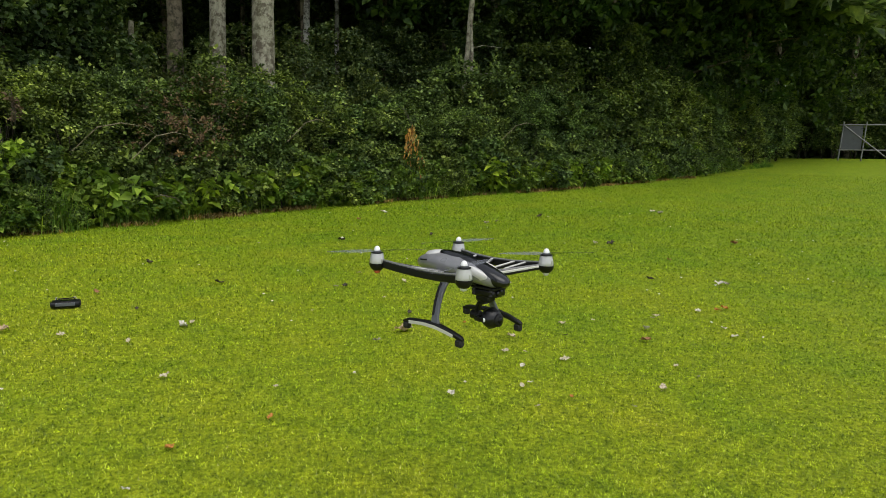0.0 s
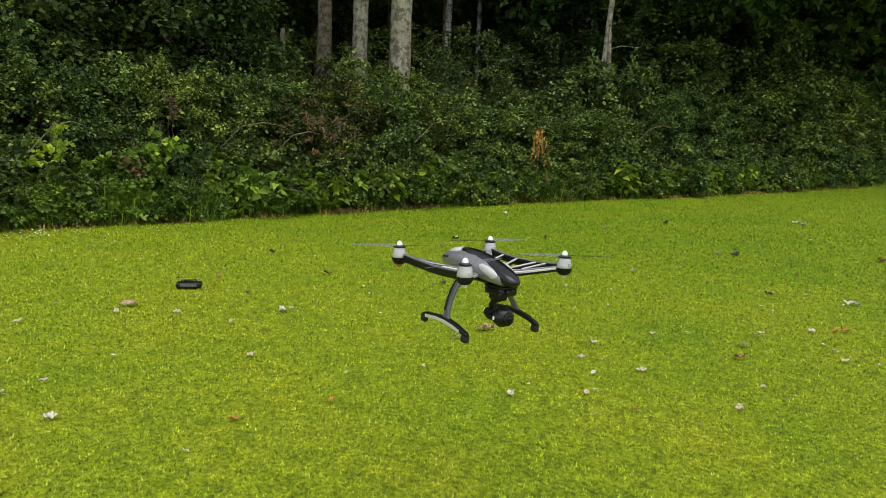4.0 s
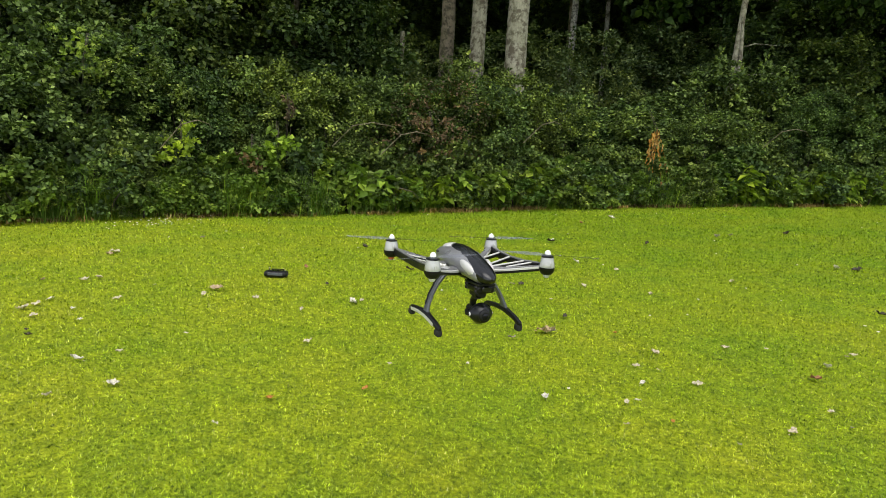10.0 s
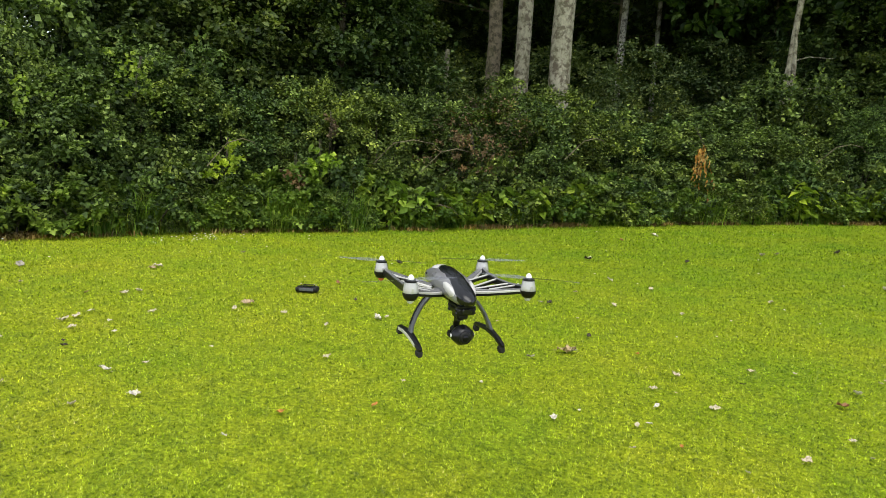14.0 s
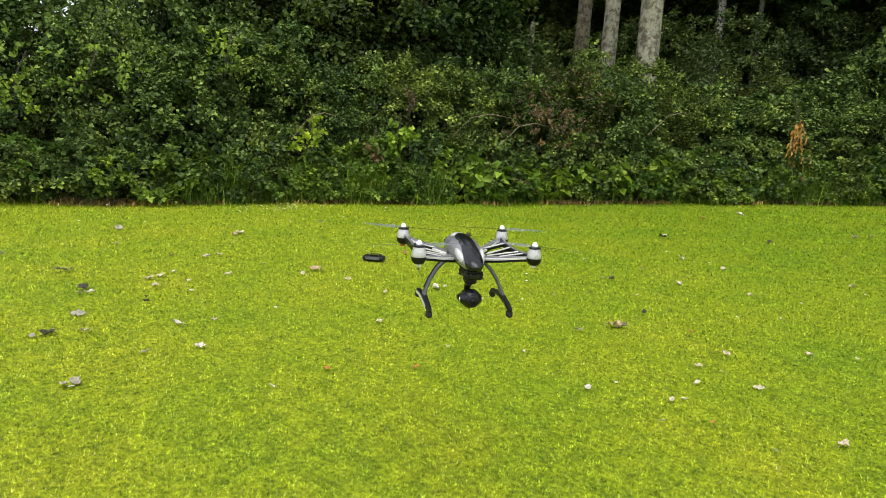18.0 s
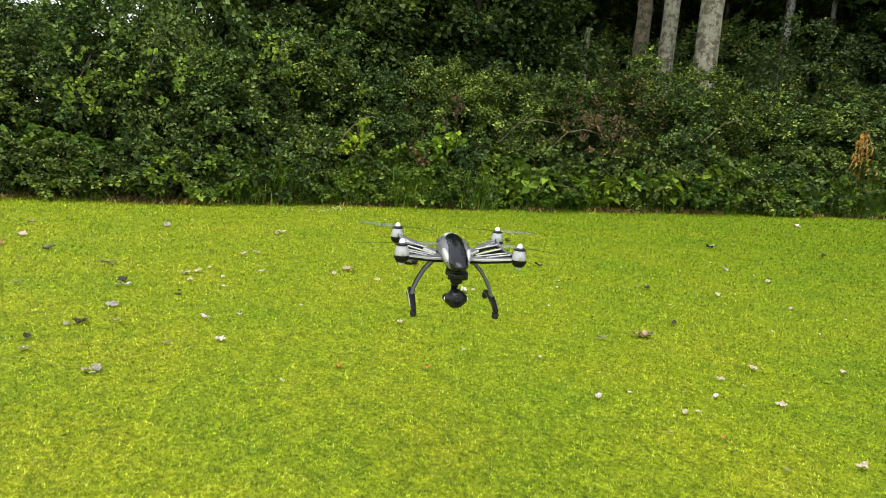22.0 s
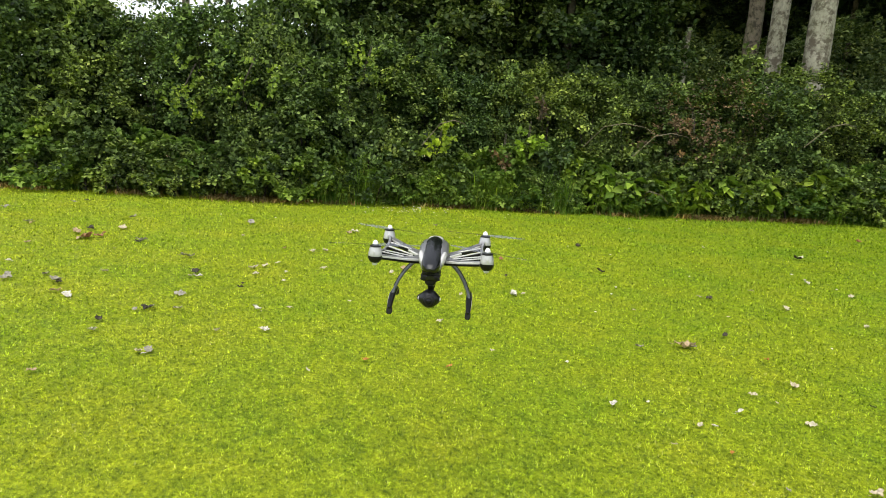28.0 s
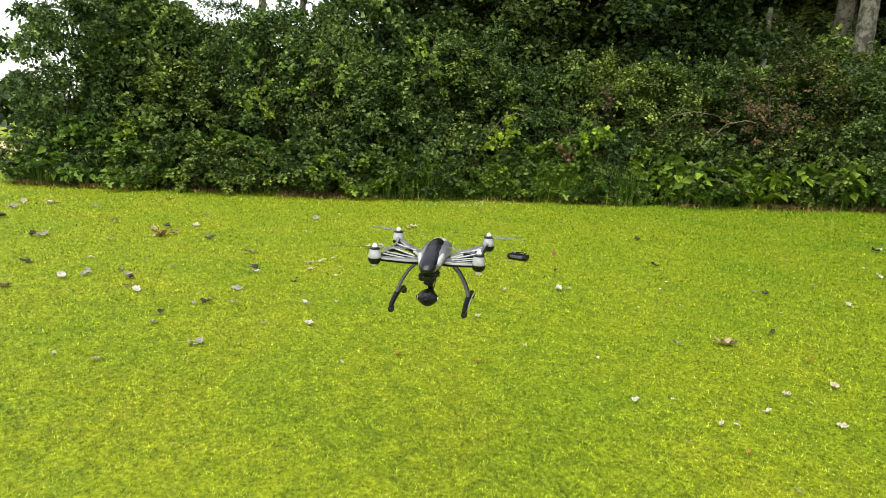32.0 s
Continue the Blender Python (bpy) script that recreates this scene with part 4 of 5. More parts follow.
def arm_set(ob, y):
    """One side's arms: an outer rail between its motors, two arms to the body and the web of struts between them."""
    rail = [(-0.148, y * 0.177, 0.203), (-0.08, y * 0.17, 0.196), (0.0, y * 0.168, 0.192), (0.08, y * 0.17, 0.193), (0.172, y * 0.179, 0.2)]
    arms = {"rail": (rail, 0.011, 0.022, BLACK, SILVER), "front_arm": ([(0.035, y * 0.044, 0.173), (0.06, y * 0.062, 0.174), (0.105, y * 0.1, 0.182), (0.176, y * 0.17, 0.2)], [0.046, 0.036, 0.026, 0.018], [0.016, 0.012, 0.009, 0.008], PEARL, SILVER),
            "rear_arm": ([(-0.015, y * 0.046, 0.175), (-0.06, y * 0.09, 0.184), (-0.15, y * 0.17, 0.204)], [0.038, 0.027, 0.02], [0.014, 0.01, 0.008], PEARL, SILVER)}
    for name, (pts, wide, high, main, strip) in arms.items():
        bar = part(name, beam(bmesh.new(), pts, wide, high), main, ob)
        wides = wide if isinstance(wide, list) else [wide] * len(pts)
        highs = high if isinstance(high, list) else [high] * len(pts)
        top = [(p[0], p[1], p[2] + h / 2 + 0.001) for p, h in zip(pts, highs)]
        part("top_strip", beam(bmesh.new(), top, [w * 0.8 for w in wides], 0.004), strip, bar, "silver top strip")
        if name != "rail":
            low = [(p[0], p[1], p[2] - h / 2 - 0.001) for p, h in zip(pts, highs)]
            part("underside", beam(bmesh.new(), low, [w * 1.04 for w in wides], 0.009), BLACK, bar, "black underside")
    for a, b in (((0.025, 0.075, 0.178), (0.0, 0.166, 0.197)), ((0.05, 0.07, 0.177), (0.085, 0.168, 0.198)), ((0.1, 0.098, 0.184), (0.125, 0.172, 0.2)), ((-0.05, 0.085, 0.183), (-0.07, 0.168, 0.199))):
        strut = part("strut", beam(bmesh.new(), [(a[0], y * a[1], a[2]), (b[0], y * b[1], b[2])], 0.009, 0.01), BLACK, ob)
        part("top_strip", beam(bmesh.new(), [(a[0], y * a[1], a[2] + 0.006), (b[0], y * b[1], b[2] + 0.006)], 0.0072, 0.004), PEARL, strut, "silver top strip")
    if y < 0:
        part("sticker", block(bmesh.new(), (0.115, y * 0.1778, 0.198), (0.014, 0.0022, 0.006), 0.1, radians(6 * y)), YELLOW, ob, "small yellow sticker")


def motor(ob, x, y, k):
    pod = part("motor_pod", lathe(bmesh.new(), [(0.0215, 0.202), (0.0228, 0.204), (0.0225, 0.211), (0.0205, 0.222), (0.0185, 0.2315), (0.0165, 0.233)], (x, y, 0)), WHITE, ob, "white motor housing")
    part("pod_base", lathe(bmesh.new(), [(0.009, 0.181), (0.0145, 0.1825), (0.0195, 0.188), (0.0236, 0.196), (0.0236, 0.2035)], (x, y, 0)), BLACK, pod, "black lower bowl")
    part("lamp", lathe(bmesh.new(), [(0.003, 0.172), (0.0075, 0.174), (0.01, 0.179), (0.01, 0.183)], (x, y, 0)), REDLAMP if k == 0 else CLEAR, pod, "red lamp cover" if k == 0 else "frosted lamp cover")
    part("collar", lathe(bmesh.new(), [(0.0165, 0.2325), (0.0192, 0.2345), (0.0192, 0.2358), (0.0135, 0.237)], (x, y, 0)), BLACK, pod)
    part("rib", block(bmesh.new(), (x + 0.022, y, 0.213), (0.004, 0.008, 0.014)), WHITE, pod)
    hub = part("propeller", lathe(bmesh.new(), [(0.0115, 0.2368), (0.013, 0.2375), (0.0125, 0.2398), (0.0085, 0.2405)], (x, y, 0)), GUN, ob, "two-bladed grey propeller")
    part("spinner", lathe(bmesh.new(), [(0.0085, 0.2402), (0.0095, 0.2415), (0.0092, 0.245), (0.0072, 0.2495), (0.0042, 0.2527), (0.0012, 0.254)], (x, y, 0)), PLAINWHITE, hub, "white pointed spinner nut")
    a = radians((62, 100, 55, 78)[k])
    for side in (0, math.pi):
        bm = bmesh.new()
        rows = []
        for r, chord, twist in ((0.012, 0.012, 22), (0.03, 0.02, 20), (0.06, 0.025, 15), (0.1, 0.021, 10), (0.135, 0.015, 7), (0.15, 0.008, 5)):
            t = radians(twist if k % 2 else -twist)
            q = Matrix.Translation((x, y, 0.24)) @ Matrix.Rotation(a + side, 4, "Z") @ Matrix.Translation((r, 0, 0)) @ Matrix.Rotation(t, 4, "X")
            rows.append([bm.verts.new(q @ Vector((0, c * chord, h))) for c, h in ((-0.5, 0), (-0.2, 0.0012), (0.2, 0.001), (0.5, 0), (0.2, -0.0008), (-0.2, -0.0008))])
        for r0, r1 in zip(rows, rows[1:]):
            for i in range(6):
                bm.faces.new((r0[i], r0[(i + 1) % 6], r1[(i + 1) % 6], r1[i]))
        bm.faces.new(rows[0][::-1])
        bm.faces.new(rows[-1])
        bmesh.ops.recalc_face_normals(bm, faces=bm.faces)
        part("blade", bm, SMOKY, hub, "thin smoky grey blade")


PLAINWHITE = plain("white_nut", (0.85, 0.85, 0.85), 0.3, 0, 0.03, 40)


def landing_leg(ob, y):
    bow = [(0.006, y * 0.05, 0.166), (0.012, y * 0.072, 0.153), (0.02, y * 0.095, 0.13), (0.028, y * 0.115, 0.1), (0.035, y * 0.129, 0.07), (0.04, y * 0.135, 0.048)]
    leg = part("landing_leg", beam(bmesh.new(), bow, [0.034, 0.03, 0.026, 0.024, 0.025, 0.032], [0.011, 0.01, 0.01, 0.01, 0.01, 0.012], 0.3, (1, 0, 0)), GUN, ob, "curved dark grey landing leg")
    inlay = [(p[0] - 0.006, p[1] + y * 0.0052, p[2] + 0.0025) for p in bow[1:5]]
    part("inlay", beam(bmesh.new(), inlay, 0.008, 0.003, 0.2, (1, 0, 0)), BLACK, leg, "black groove")
    skid = part("skid", beam(bmesh.new(), [(-0.09, y * 0.135, 0.034), (-0.07, y * 0.135, 0.04), (0.0, y * 0.135, 0.046), (0.045, y * 0.135, 0.046), (0.1, y * 0.135, 0.036), (0.138, y * 0.134, 0.025), (0.146, y * 0.134, 0.022)], [0.01, 0.016, 0.018, 0.02, 0.018, 0.016, 0.01], [0.008, 0.013, 0.013, 0.015, 0.014, 0.013, 0.008]), BLACK, leg, "black skid")
    part("skid_trim", beam(bmesh.new(), [(-0.06, y * 0.1448, 0.038), (0.0, y * 0.1452, 0.043), (0.045, y * 0.1458, 0.042), (0.09, y * 0.1448, 0.035), (0.115, y * 0.1435, 0.029)], 0.002, 0.0095), PEARL, leg, "silver trim strip")
    part("front_foot", block(bmesh.new(), (0.133, y * 0.134, 0.0115), (0.024, 0.019, 0.022)), RUBBER, leg, "black rubber foot")
    part("rear_foot", block(bmesh.new(), (-0.077, y * 0.135, 0.0245), (0.022, 0.019, 0.02)), RUBBER, leg, "black rubber foot")


def gimbal(ob):
    mount = part("gimbal_mount", block(bmesh.new(), (0.124, 0, 0.1365), (0.08, 0.058, 0.021)), BLACK, ob, "black anti-vibration gimbal mount")
    part("upper_plate", block(bmesh.new(), (0.122, 0, 0.1505), (0.086, 0.058, 0.006)), BLACK, mount)
    for sx in (0.09, 0.154):
        for sy in (-0.026, 0.026):
            part("damper", lathe(bmesh.new(), [(0.005, 0.128), (0.0075, 0.131), (0.005, 0.137), (0.0075, 0.143), (0.005, 0.148)], (sx, sy, 0), sides=12), RUBBER, mount)
    part("front_sensor", block(bmesh.new(), (0.164, 0, 0.139), (0.012, 0.03, 0.016)), GLOSS, mount)
    part("controller_box", block(bmesh.new(), (0.112, 0, 0.118), (0.05, 0.036, 0.022)), BLACK, mount)
    part("yaw_motor", lathe(bmesh.new(), [(0.017, 0.108), (0.0185, 0.11), (0.0185, 0.127), (0.016, 0.131)], (0.112, 0, 0)), BLACK, mount)
    part("yaw_arm", beam(bmesh.new(), [(0.115, 0, 0.106), (0.094, 0, 0.101), (0.084, 0, 0.087), (0.083, 0, 0.068)], [0.022, 0.022, 0.02, 0.018], 0.012), BLACK, mount)
    part("roll_motor", lathe(bmesh.new(), [(0.01, -0.018), (0.0135, -0.016), (0.0135, 0.014), (0.011, 0.016)], (0.08, 0, 0.062), FORWARD), BLACK, mount)
    part("roll_arm", beam(bmesh.new(), [(0.1, -0.0, 0.062), (0.1, -0.03, 0.062), (0.118, -0.037, 0.062), (0.137, -0.037, 0.062)], 0.01, 0.014, 0.3, None), BLACK, mount)
    ball = part("camera_ball", lathe(bmesh.new(), [(0.008, -0.036), (0.0115, -0.0345), (0.0235, -0.021), (0.0305, -0.011), (0.032, 0.0), (0.0305, 0.011), (0.0235, 0.021), (0.0115, 0.0345), (0.008, 0.036)], (0.137, 0, 0.062), SIDEWAYS, 8), DARKBALL, mount, "faceted dark grey camera ball")
    part("lens_barrel", lathe(bmesh.new(), [(0.0205, -0.01), (0.0185, 0.005), (0.0145, 0.008), (0.0105, 0.008)], (0.161, 0, 0.06), FORWARD), BLACK, ball)
    part("lens", lathe(bmesh.new(), [(0.011, 0.0), (0.0095, 0.003), (0.006, 0.0046), (0.001, 0.0052)], (0.1675, 0, 0.06), FORWARD), GLASS, ball, "dark glass lens")
    for y in (-1, 1):
        part("badge", lathe(bmesh.new(), [(0.006, -0.001), (0.006, 0.0012), (0.004, 0.002)], (0.137, y * 0.0365, 0.062), Matrix.Rotation(radians(-90 * y), 4, "X"), 14), PLAINWHITE, ball, "round white badge")
    part("cable", beam(bmesh.new(), [(0.1, 0.012, 0.132), (0.086, 0.018, 0.115), (0.08, 0.014, 0.095), (0.08, 0.008, 0.075)], 0.003, 0.003), BLACK, mount)


build_drone()


# ---- the radio control in the grass ----
def build_remote():
    ob = thing("remote_control", pose(-1.53, 3.38, 0.012, 0, 0, 22) @ Matrix.Diagonal((0.84, 0.84, 0.88, 1)), "black handheld drone transmitter lying in the grass", "remote control")
    body = part("body", loft(bmesh.new(), [(-0.109, 0, 0.056, 0.044, 0.0), (-0.105, 0, 0.064, 0.049, -0.003), (-0.06, 0, 0.068, 0.05, -0.004), (0.06, 0, 0.068, 0.05, -0.004), (0.105, 0, 0.064, 0.049, -0.003), (0.109, 0, 0.056, 0.044, 0.0)], 20, 5), BLACK, ob)
    part("front_panel", block(bmesh.new(), (0, -0.069, 0.028), (0.15, 0.006, 0.026)), GUN, body, "grey front panel")
    part("screen", block(bmesh.new(), (0, -0.012, 0.0505), (0.085, 0.07, 0.004)), GLASS, body, "dark glass screen")
    for x in (-0.07, 0.07):
        stick = part("stick", lathe(bmesh.new(), [(0.016, 0.048), (0.014, 0.053), (0.004, 0.056), (0.004, 0.066), (0.0075, 0.068), (0.0075, 0.073), (0.004, 0.075)], (x, 0.005, 0), sides=16), BLACK, body)
        part("stick_cap", lathe(bmesh.new(), [(0.0078, 0.071), (0.0078, 0.0765), (0.004, 0.078)], (x, 0.005, 0), sides=14), PEARL, stick, "pale metal stick cap")
        part("switch", lathe(bmesh.new(), [(0.004, 0.044), (0.004, 0.058), (0.002, 0.06)], (x * 1.15, 0.05, 0), sides=10), PEARL, body, "pale metal switch")
    part("antenna", beam(bmesh.new(), [(-0.06, 0.06, 0.04), (-0.062, 0.075, 0.05), (0.06, 0.085, 0.052)], 0.01, 0.01), BLACK, body)
    part("grip", block(bmesh.new(), (-0.108, -0.01, 0.024), (0.016, 0.09, 0.034)), RUBBER, body, "black rubber grip")
    part("grip", block(bmesh.new(), (0.108, -0.01, 0.024), (0.016, 0.09, 0.034)), RUBBER, body, "black rubber grip")


build_remote()

# ---- metal barrier at the lawn's far end ----
GALV = plain("galvanised_steel", (0.2, 0.2, 0.2), 0.55, 0.4, 0.15, 15)


def build_fence():
    ob = thing("metal_barrier", pose(22.9, 33.6, rise(22.9, 33.6), 0, 0, -34) @ Matrix.Diagonal((1.5, 1.5, 1.65, 1)), "grey galvanised tube barrier at the lawn's far end", "barrier")
    for x in (0.0, 0.68, 1.5, 2.4, 3.3):
        part("post", beam(bmesh.new(), [(x, 0, -0.05), (x + 0.08, 0, 1.22)], 0.045, 0.045, 0.4, (1, 0, 0)), GALV, ob)
    for z in (0.34, 1.12):
        part("rail", beam(bmesh.new(), [(-0.05, 0.04, z), (3.4, 0.04, z)], 0.04, 0.045, 0.4), GALV, ob)
    part("brace", beam(bmesh.new(), [(0.1, -0.05, 1.1), (1.5, -0.05, 0.06)], 0.035, 0.035, 0.4), GALV, ob)
    part("brace", beam(bmesh.new(), [(1.5, -0.06, 0.06), (1.85, -0.06, 1.2)], 0.06, 0.06, 0.4), GALV, ob)
    # panel colour taken darker to stand for the shade under the trees
    part("panel", block(bmesh.new(), (0.36, 0.075, 0.73), (0.6, 0.025, 0.72), 0.1), GUN, ob, "dull grey sheet panel")


build_fence()

# ---- distance past the hedge's end ----
FARTREE = leafy("far_leaf", [(0.0, (0.05, 0.085, 0.05)), (0.5, (0.08, 0.12, 0.07)), (1.0, (0.12, 0.16, 0.1))], 0.6, 0.2)


def far_woods():
    r = np.random.default_rng(21)
    n = 9000
    y = r.uniform(-70, 110, n)
    crest = 7.5 + 2.2 * np.sin(y * 0.21) + 1.4 * np.sin(y * 0.53 + 1)
    z = -6.0 + crest * np.sqrt(r.uniform(0, 1, n))
    at = np.stack([-126 + r.normal(scale=2.5, size=n), y, z], 1)
    return leaves_mesh("far_woods", r, at, unit(r.normal(size=(n, 3))), 1.6, 0.45, FARTREE)


tagged(new("far_woods", far_woods()), "distant belt of green trees beyond the stubble field", "woods", kind="stuff")

# ---- fallen leaves and daisies ----
PALE, WHITISH, TAN, DARK = (0.55, 0.48, 0.33), (0.66, 0.61, 0.5), (0.46, 0.34, 0.2), (0.06, 0.05, 0.035)
GREY, PINKISH, ORANGE, REDDISH = (0.34, 0.31, 0.24), (0.6, 0.5, 0.35), (0.52, 0.22, 0.05), (0.36, 0.17, 0.09)


def litter(name, col):
    m, nt = shader(name)
    c = ramp(nt, place(nt, 5, 5), [(0.3, tuple(v * 0.4 for v in col)), (0.55, col), (0.8, tuple(min(1, v * 1.15) for v in col))])
    c = mixed(nt, ramp(nt, place(nt, 14, 3), [(0.58, (0, 0, 0)), (0.7, (0.7, 0.7, 0.7))]), c, tuple(v * 0.4 for v in col))
    b = node(nt, "ShaderNodeBsdfPrincipled", Roughness=0.6, Specular_IOR_Level=0.3)
    nt.links.new(c, b.inputs["Base Color"])
    finish(nt, b.outputs[0])
    return m


LITTER = {PALE: ("pale", litter("pale_dry_leaf", PALE)), WHITISH: ("whitish", litter("whitish_dry_leaf", WHITISH)), TAN: ("tan", litter("tan_dry_leaf", TAN)), DARK: ("dark", litter("dark_dry_leaf", DARK)),
          GREY: ("grey", litter("grey_dry_leaf", GREY)), PINKISH: ("pinkish", litter("pinkish_dry_leaf", PINKISH)), ORANGE: ("orange", litter("orange_dry_leaf", ORANGE)), REDDISH: ("reddish", litter("reddish_dry_leaf", REDDISH))}
curl = np.random.default_rng(33)
LEAF_MESHES = {}


def leaf_shape(tone, kind):
    """A curled dry leaf with some thickness: a rim of lobed points on both faces, bent up along its midrib."""
    bm = bmesh.new()
    r = np.random.default_rng(100 + kind)
    n, bend = 9, r.uniform(0.4, 1.5)
    rows = []
    for i in range(n):
        u = i / (n - 1)
        w = 0.33 * math.sin(math.pi * min(1, u * 0.93 + 0.06)) ** 0.7 * (r.uniform(0.9, 1.25) if i % 2 else r.uniform(0.65, 0.95))
        lift = 0.18 * bend * (u - 0.45) ** 2 * 2 + 0.05 * math.sin(u * 9 + kind) + 0.07
        row = []
        for k in (-1, -0.5, 0, 0.5, 1):
            row.append(bm.verts.new((u - 0.5, k * w, lift + bend * 0.35 * abs(k) ** 1.5 * w * (1 if kind % 3 else r.uniform(-0.3, 1.5)) + r.normal() * 0.04)))
        rows.append(row)
    for a, b in zip(rows, rows[1:]):
        for k in range(4):
            bm.faces.new((a[k], a[k + 1], b[k + 1], b[k]))
    bmesh.ops.recalc_face_normals(bm, faces=bm.faces)
    solid = bmesh.ops.solidify(bm, geom=bm.faces[:], thickness=0.018)
    tube(bm, [(-0.5, 0, 0.06), (-0.62, 0.02, 0.05), (-0.72, 0.05, 0.09)], [0.014, 0.012, 0.01], 5)
    me = bpy.data.meshes.new("fallen_leaf")
    bm.to_mesh(me)
    bm.free()
    me.polygons.foreach_set("use_smooth", [True] * len(me.polygons))
    me.set_sharp_from_angle(angle=radians(30))
    me.materials.append(LITTER[tone][1])
    return me


def fallen_leaf(x, y, size, tone):
    kind = int(curl.integers(9))
    me = LEAF_MESHES.get((tone, kind)) or LEAF_MESHES.setdefault((tone, kind), leaf_shape(tone, kind))
    ob = new("fallen_leaf", me)
    ob.matrix_basis = pose(x, y, rise(x, y) + 0.014, curl.uniform(-22, 22), curl.uniform(-18, 18), curl.uniform(0, 360)) @ Matrix.Diagonal((size, size, size, 1))
    tagged(ob, f"curled {LITTER[tone][0]} dry leaf lying on the lawn", "leaf", "fallen leaves on the lawn")


fallen_leaf(-6.41, 1.35, 0.076, GREY)
fallen_leaf(-6.54, 1.55, 0.089, DARK)
fallen_leaf(-5.02, 0.54, 0.082, GREY)
fallen_leaf(-4.93, 0.56, 0.063, TAN)
fallen_leaf(-4.23, 0.78, 0.114, TAN)
fallen_leaf(-4.42, 0.95, 0.103, DARK)
fallen_leaf(-3.95, 0.78, 0.160, REDDISH)
fallen_leaf(-3.99, 0.91, 0.110, REDDISH)
fallen_leaf(-3.94, 0.73, 0.104, TAN)
fallen_leaf(-4.37, 1.24, 0.113, PINKISH)
fallen_leaf(-5.02, 1.57, 0.085, GREY)
fallen_leaf(-3.88, 0.28, 0.055, TAN)
fallen_leaf(-3.64, 1.16, 0.110, GREY)
fallen_leaf(-3.58, 1.11, 0.062, DARK)
fallen_leaf(-3.15, -0.01, 0.052, WHITISH)
fallen_leaf(-2.58, -0.14, 0.108, GREY)
fallen_leaf(-2.60, 0.11, 0.058, GREY)
fallen_leaf(-2.36, 0.11, 0.105, GREY)
fallen_leaf(-2.31, 0.12, 0.061, DARK)
fallen_leaf(-2.07, 0.04, 0.070, TAN)
fallen_leaf(-1.94, 0.07, 0.085, WHITISH)
fallen_leaf(-2.51, 0.48, 0.059, PALE)
fallen_leaf(-1.43, 0.32, 0.047, GREY)
fallen_leaf(-1.41, 0.39, 0.079, DARK)
fallen_leaf(-1.44, 0.43, 0.048, GREY)
fallen_leaf(-1.31, 0.54, 0.058, PALE)
fallen_leaf(-1.31, 0.07, 0.061, DARK)
fallen_leaf(-1.12, -0.02, 0.067, WHITISH)
fallen_leaf(-0.78, 0.55, 0.048, PALE)
fallen_leaf(-0.66, 0.79, 0.056, WHITISH)
fallen_leaf(-1.08, 0.96, 0.067, WHITISH)
fallen_leaf(-1.00, 1.16, 0.039, PALE)
fallen_leaf(-0.65, 0.06, 0.061, PALE)
fallen_leaf(-0.65, 0.11, 0.066, GREY)
fallen_leaf(-0.61, 0.07, 0.032, WHITISH)
fallen_leaf(-0.63, -0.43, 0.051, TAN)
fallen_leaf(-1.66, 0.70, 0.085, GREY)
fallen_leaf(-1.63, 1.13, 0.052, DARK)
fallen_leaf(-1.74, 1.21, 0.030, DARK)
fallen_leaf(-2.21, 1.05, 0.095, DARK)
fallen_leaf(-2.07, 1.01, 0.068, WHITISH)
fallen_leaf(-2.12, 0.97, 0.046, PALE)
fallen_leaf(-2.18, 1.55, 0.073, PALE)
fallen_leaf(-2.22, 1.66, 0.074, PALE)
fallen_leaf(-2.19, 1.51, 0.048, PALE)
fallen_leaf(-2.27, 1.81, 0.050, WHITISH)
fallen_leaf(-1.93, 1.69, 0.041, WHITISH)
fallen_leaf(-1.92, 2.04, 0.061, PALE)
fallen_leaf(-2.57, 2.35, 0.088, PALE)
fallen_leaf(-2.57, 2.49, 0.075, PALE)
fallen_leaf(-2.81, 2.19, 0.053, TAN)
fallen_leaf(-2.80, 1.24, 0.113, GREY)
fallen_leaf(-4.31, 2.64, 0.111, GREY)
fallen_leaf(-3.56, 2.15, 0.053, PALE)
fallen_leaf(-3.40, 3.45, 0.130, PALE)
fallen_leaf(-3.34, 3.32, 0.078, TAN)
fallen_leaf(-1.54, 2.47, 0.054, PALE)
fallen_leaf(0.07, 0.98, 0.054, ORANGE)
fallen_leaf(-3.35, 0.83, 0.030, GREY)
fallen_leaf(-1.68, 1.52, 0.033, WHITISH)
fallen_leaf(-0.71, 4.36, 0.083, DARK)
fallen_leaf(-0.52, 2.87, 0.089, WHITISH)
fallen_leaf(-0.48, 2.95, 0.051, PALE)
fallen_leaf(0.39, 4.32, 0.069, DARK)
fallen_leaf(0.32, 4.29, 0.048, GREY)
fallen_leaf(0.03, 7.35, 0.122, DARK)
fallen_leaf(0.02, 7.49, 0.076, WHITISH)
fallen_leaf(0.59, 5.98, 0.086, WHITISH)
fallen_leaf(0.90, 4.62, 0.071, PALE)
fallen_leaf(1.07, 5.72, 0.067, PALE)
fallen_leaf(0.97, 3.34, 0.051, DARK)
fallen_leaf(0.78, 2.56, 0.055, GREY)
fallen_leaf(0.94, 2.83, 0.124, TAN)
fallen_leaf(0.97, 2.87, 0.068, GREY)
fallen_leaf(1.64, 2.70, 0.072, PINKISH)
fallen_leaf(1.20, 1.62, 0.054, WHITISH)
fallen_leaf(1.56, 2.37, 0.045, PALE)
fallen_leaf(1.62, 2.07, 0.046, WHITISH)
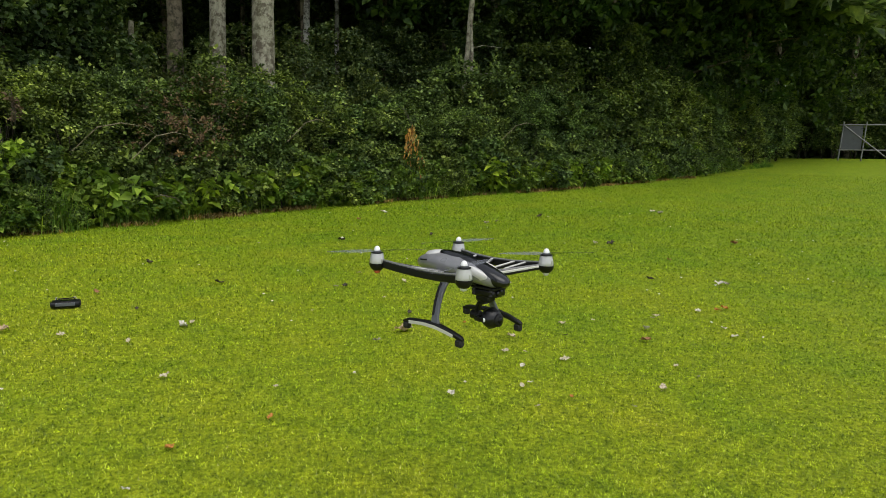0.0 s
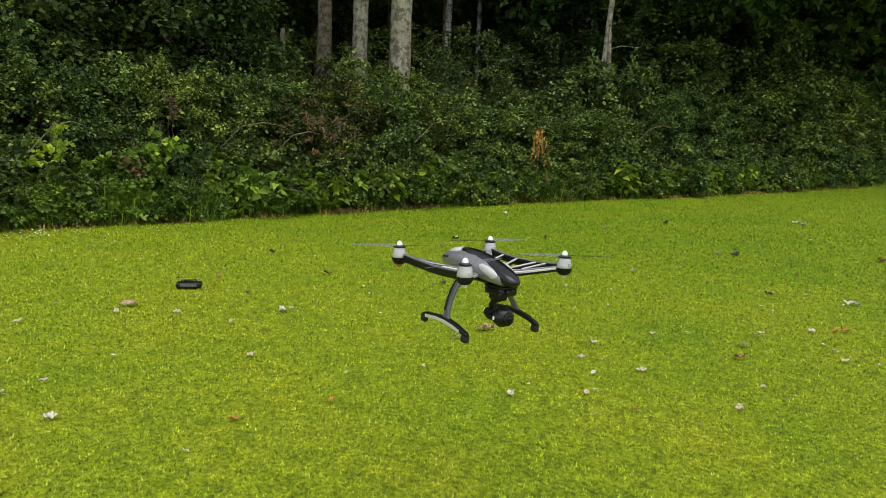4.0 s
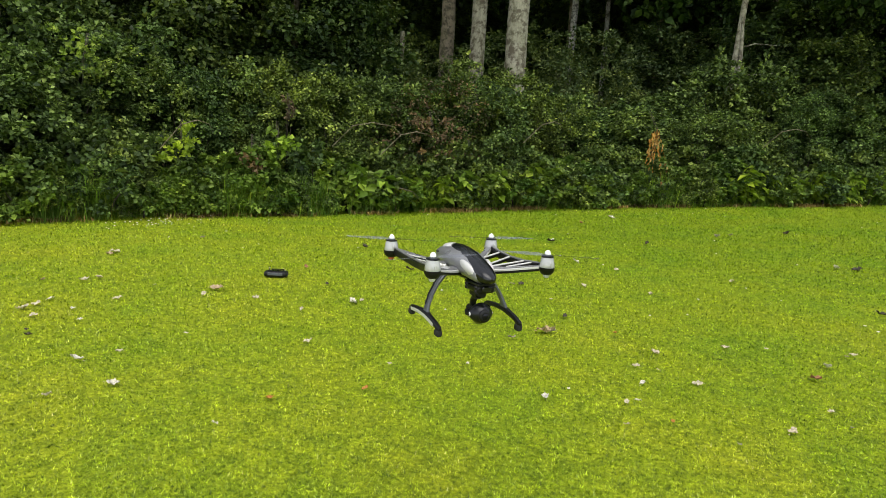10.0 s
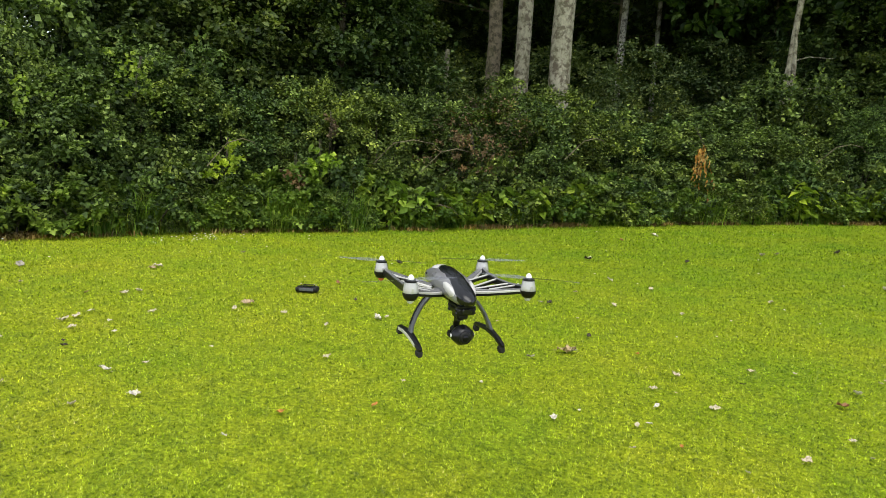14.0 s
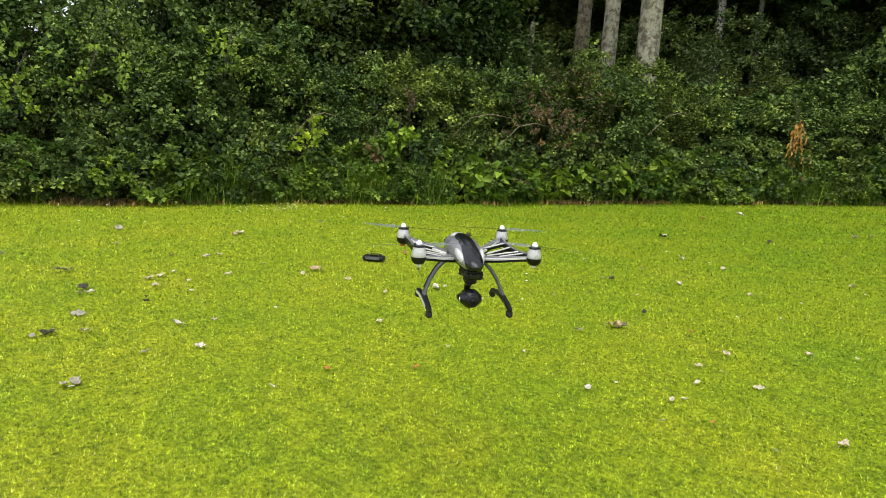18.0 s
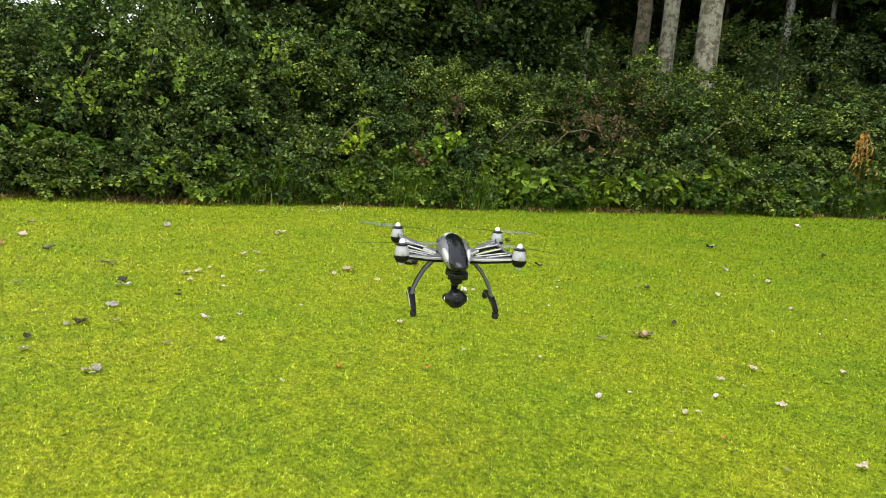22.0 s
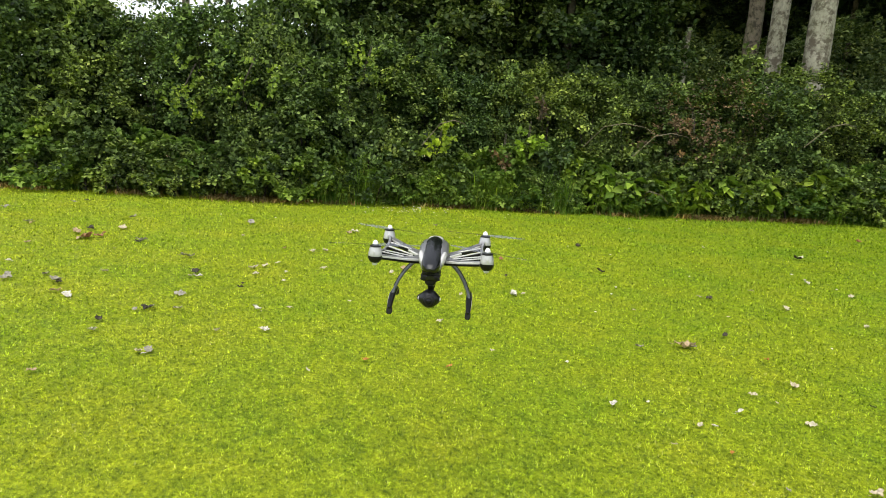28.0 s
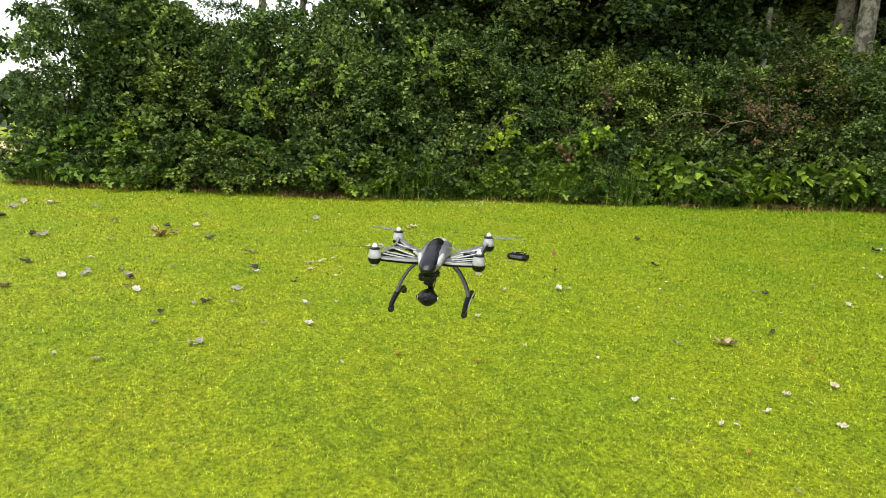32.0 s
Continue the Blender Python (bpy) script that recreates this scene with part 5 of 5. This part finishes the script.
fallen_leaf(1.28, 1.80, 0.022, WHITISH)
fallen_leaf(1.57, 1.76, 0.039, PALE)
fallen_leaf(1.62, 1.80, 0.036, WHITISH)
fallen_leaf(1.89, 2.23, 0.058, PALE)
fallen_leaf(1.49, 4.61, 0.056, PALE)
fallen_leaf(2.01, 2.76, 0.033, DARK)
fallen_leaf(-1.70, 5.38, 0.091, DARK)
fallen_leaf(1.68, 2.37, 0.025, PALE)
fallen_leaf(0.26, 3.36, 0.033, PALE)
fallen_leaf(0.46, 4.99, 0.049, PALE)
fallen_leaf(0.70, 1.92, 0.029, WHITISH)
fallen_leaf(1.36, 3.06, 0.037, ORANGE)
fallen_leaf(0.76, 3.86, 0.029, WHITISH)
fallen_leaf(0.33, 1.70, 0.029, PALE)
fallen_leaf(0.06, 9.54, 0.088, REDDISH)
fallen_leaf(-0.97, 7.02, 0.047, WHITISH)
fallen_leaf(2.05, 3.07, 0.055, PINKISH)
fallen_leaf(2.30, 3.19, 0.037, WHITISH)
fallen_leaf(2.51, 2.65, 0.077, REDDISH)
fallen_leaf(2.61, 2.95, 0.071, WHITISH)
fallen_leaf(2.77, 3.29, 0.038, PALE)
fallen_leaf(2.82, 3.35, 0.050, PALE)
fallen_leaf(3.21, 3.54, 0.063, WHITISH)
fallen_leaf(3.18, 3.00, 0.048, WHITISH)
fallen_leaf(3.16, 2.79, 0.066, WHITISH)
fallen_leaf(3.47, 3.64, 0.078, ORANGE)
fallen_leaf(3.39, 3.58, 0.064, ORANGE)
fallen_leaf(3.89, 4.68, 0.093, WHITISH)
fallen_leaf(3.94, 4.64, 0.077, GREY)
fallen_leaf(3.29, 4.88, 0.085, DARK)
fallen_leaf(3.30, 7.03, 0.111, WHITISH)
fallen_leaf(3.50, 7.03, 0.113, DARK)
fallen_leaf(5.27, 10.61, 0.128, WHITISH)
fallen_leaf(5.31, 10.32, 0.128, GREY)
fallen_leaf(2.19, 5.73, 0.070, PALE)
fallen_leaf(1.60, 1.46, 0.030, PALE)
fallen_leaf(2.29, 1.73, 0.062, PINKISH)
fallen_leaf(2.50, 2.11, 0.038, PALE)
fallen_leaf(3.09, 9.88, 0.126, DARK)
fallen_leaf(2.10, 9.00, 0.120, GREY)
fallen_leaf(1.22, 7.83, 0.086, DARK)
fallen_leaf(5.11, 7.02, 0.128, REDDISH)
fallen_leaf(3.85, 5.90, 0.063, REDDISH)
fallen_leaf(2.56, 1.93, 0.026, GREY)
fallen_leaf(2.06, 1.47, 0.023, GREY)
fallen_leaf(1.79, 1.60, 0.027, ORANGE)
fallen_leaf(-1.58, 2.67, 0.108, TAN)
fallen_leaf(-1.17, 2.59, 0.052, PALE)
fallen_leaf(-1.00, 3.33, 0.038, DARK)
fallen_leaf(-0.71, 2.48, 0.040, PALE)
fallen_leaf(-0.26, 1.84, 0.050, PALE)
fallen_leaf(-1.53, 3.85, 0.078, REDDISH)
fallen_leaf(-3.45, 4.75, 0.064, GREY)
fallen_leaf(-0.95, 1.61, 0.026, WHITISH)
fallen_leaf(-2.06, 2.54, 0.029, WHITISH)
fallen_leaf(0.39, 1.30, 0.037, ORANGE)
fallen_leaf(0.04, 0.64, 0.032, WHITISH)
fallen_leaf(0.42, 10.52, 0.150, WHITISH)
fallen_leaf(2.29, 9.25, 0.097, GREY)
fallen_leaf(-1.97, 1.44, 0.052, PALE)
fallen_leaf(-4.41, -0.29, 0.109, DARK)
fallen_leaf(-4.30, -0.24, 0.108, GREY)
fallen_leaf(-4.41, -0.18, 0.091, GREY)
fallen_leaf(-6.71, -0.13, 0.129, PALE)
fallen_leaf(-6.35, -0.28, 0.126, GREY)
fallen_leaf(-5.68, -0.44, 0.126, DARK)
fallen_leaf(-6.58, 0.12, 0.118, WHITISH)
fallen_leaf(-6.55, 0.20, 0.104, GREY)
fallen_leaf(-6.12, 0.56, 0.090, GREY)
fallen_leaf(-2.55, -0.31, 0.090, WHITISH)
fallen_leaf(-2.44, -0.68, 0.110, TAN)
fallen_leaf(-3.20, -0.47, 0.100, DARK)
fallen_leaf(-0.82, -0.59, 0.038, PALE)

DAISY = plain("daisy_petal", (0.8, 0.8, 0.78), 0.6, 0, 0.05, 30)


def daisies():
    """Small white flower heads, scattered and in one patch by the hedge."""
    r = np.random.default_rng(44)
    c = np.concatenate([np.stack([r.normal(-4.75, 0.3, 40), r.normal(5.3, 0.35, 40)], 1), np.stack([r.uniform(-6.0, 7.0, 90), r.uniform(2.5, 13.0, 90)], 1)])
    line = np.array(HEDGE_LINE)
    c = c[c[:, 1] < np.interp(c[:, 0], line[:, 0], line[:, 1]) - 0.15]
    verts, faces = [], []
    for x, y in c:
        k, rad, z = len(verts), r.uniform(0.008, 0.014), r.uniform(0.025, 0.04)
        for i in range(8):
            a = i * math.tau / 8
            verts.append((x + rad * math.cos(a), y + rad * math.sin(a), rise(x, y) + z + r.normal() * 0.002))
        verts += [(x, y, rise(x, y) + z + 0.005), (x, y, rise(x, y) + z - 0.004)]
        faces += [(k + i, k + (i + 1) % 8, k + 8) for i in range(8)] + [(k + (i + 1) % 8, k + i, k + 9) for i in range(8)]
    return raw_mesh("daisies", np.array(verts), np.array(faces), DAISY)


tagged(new("daisies", daisies()), "small white daisies scattered in the lawn", "flowers", kind="stuff")
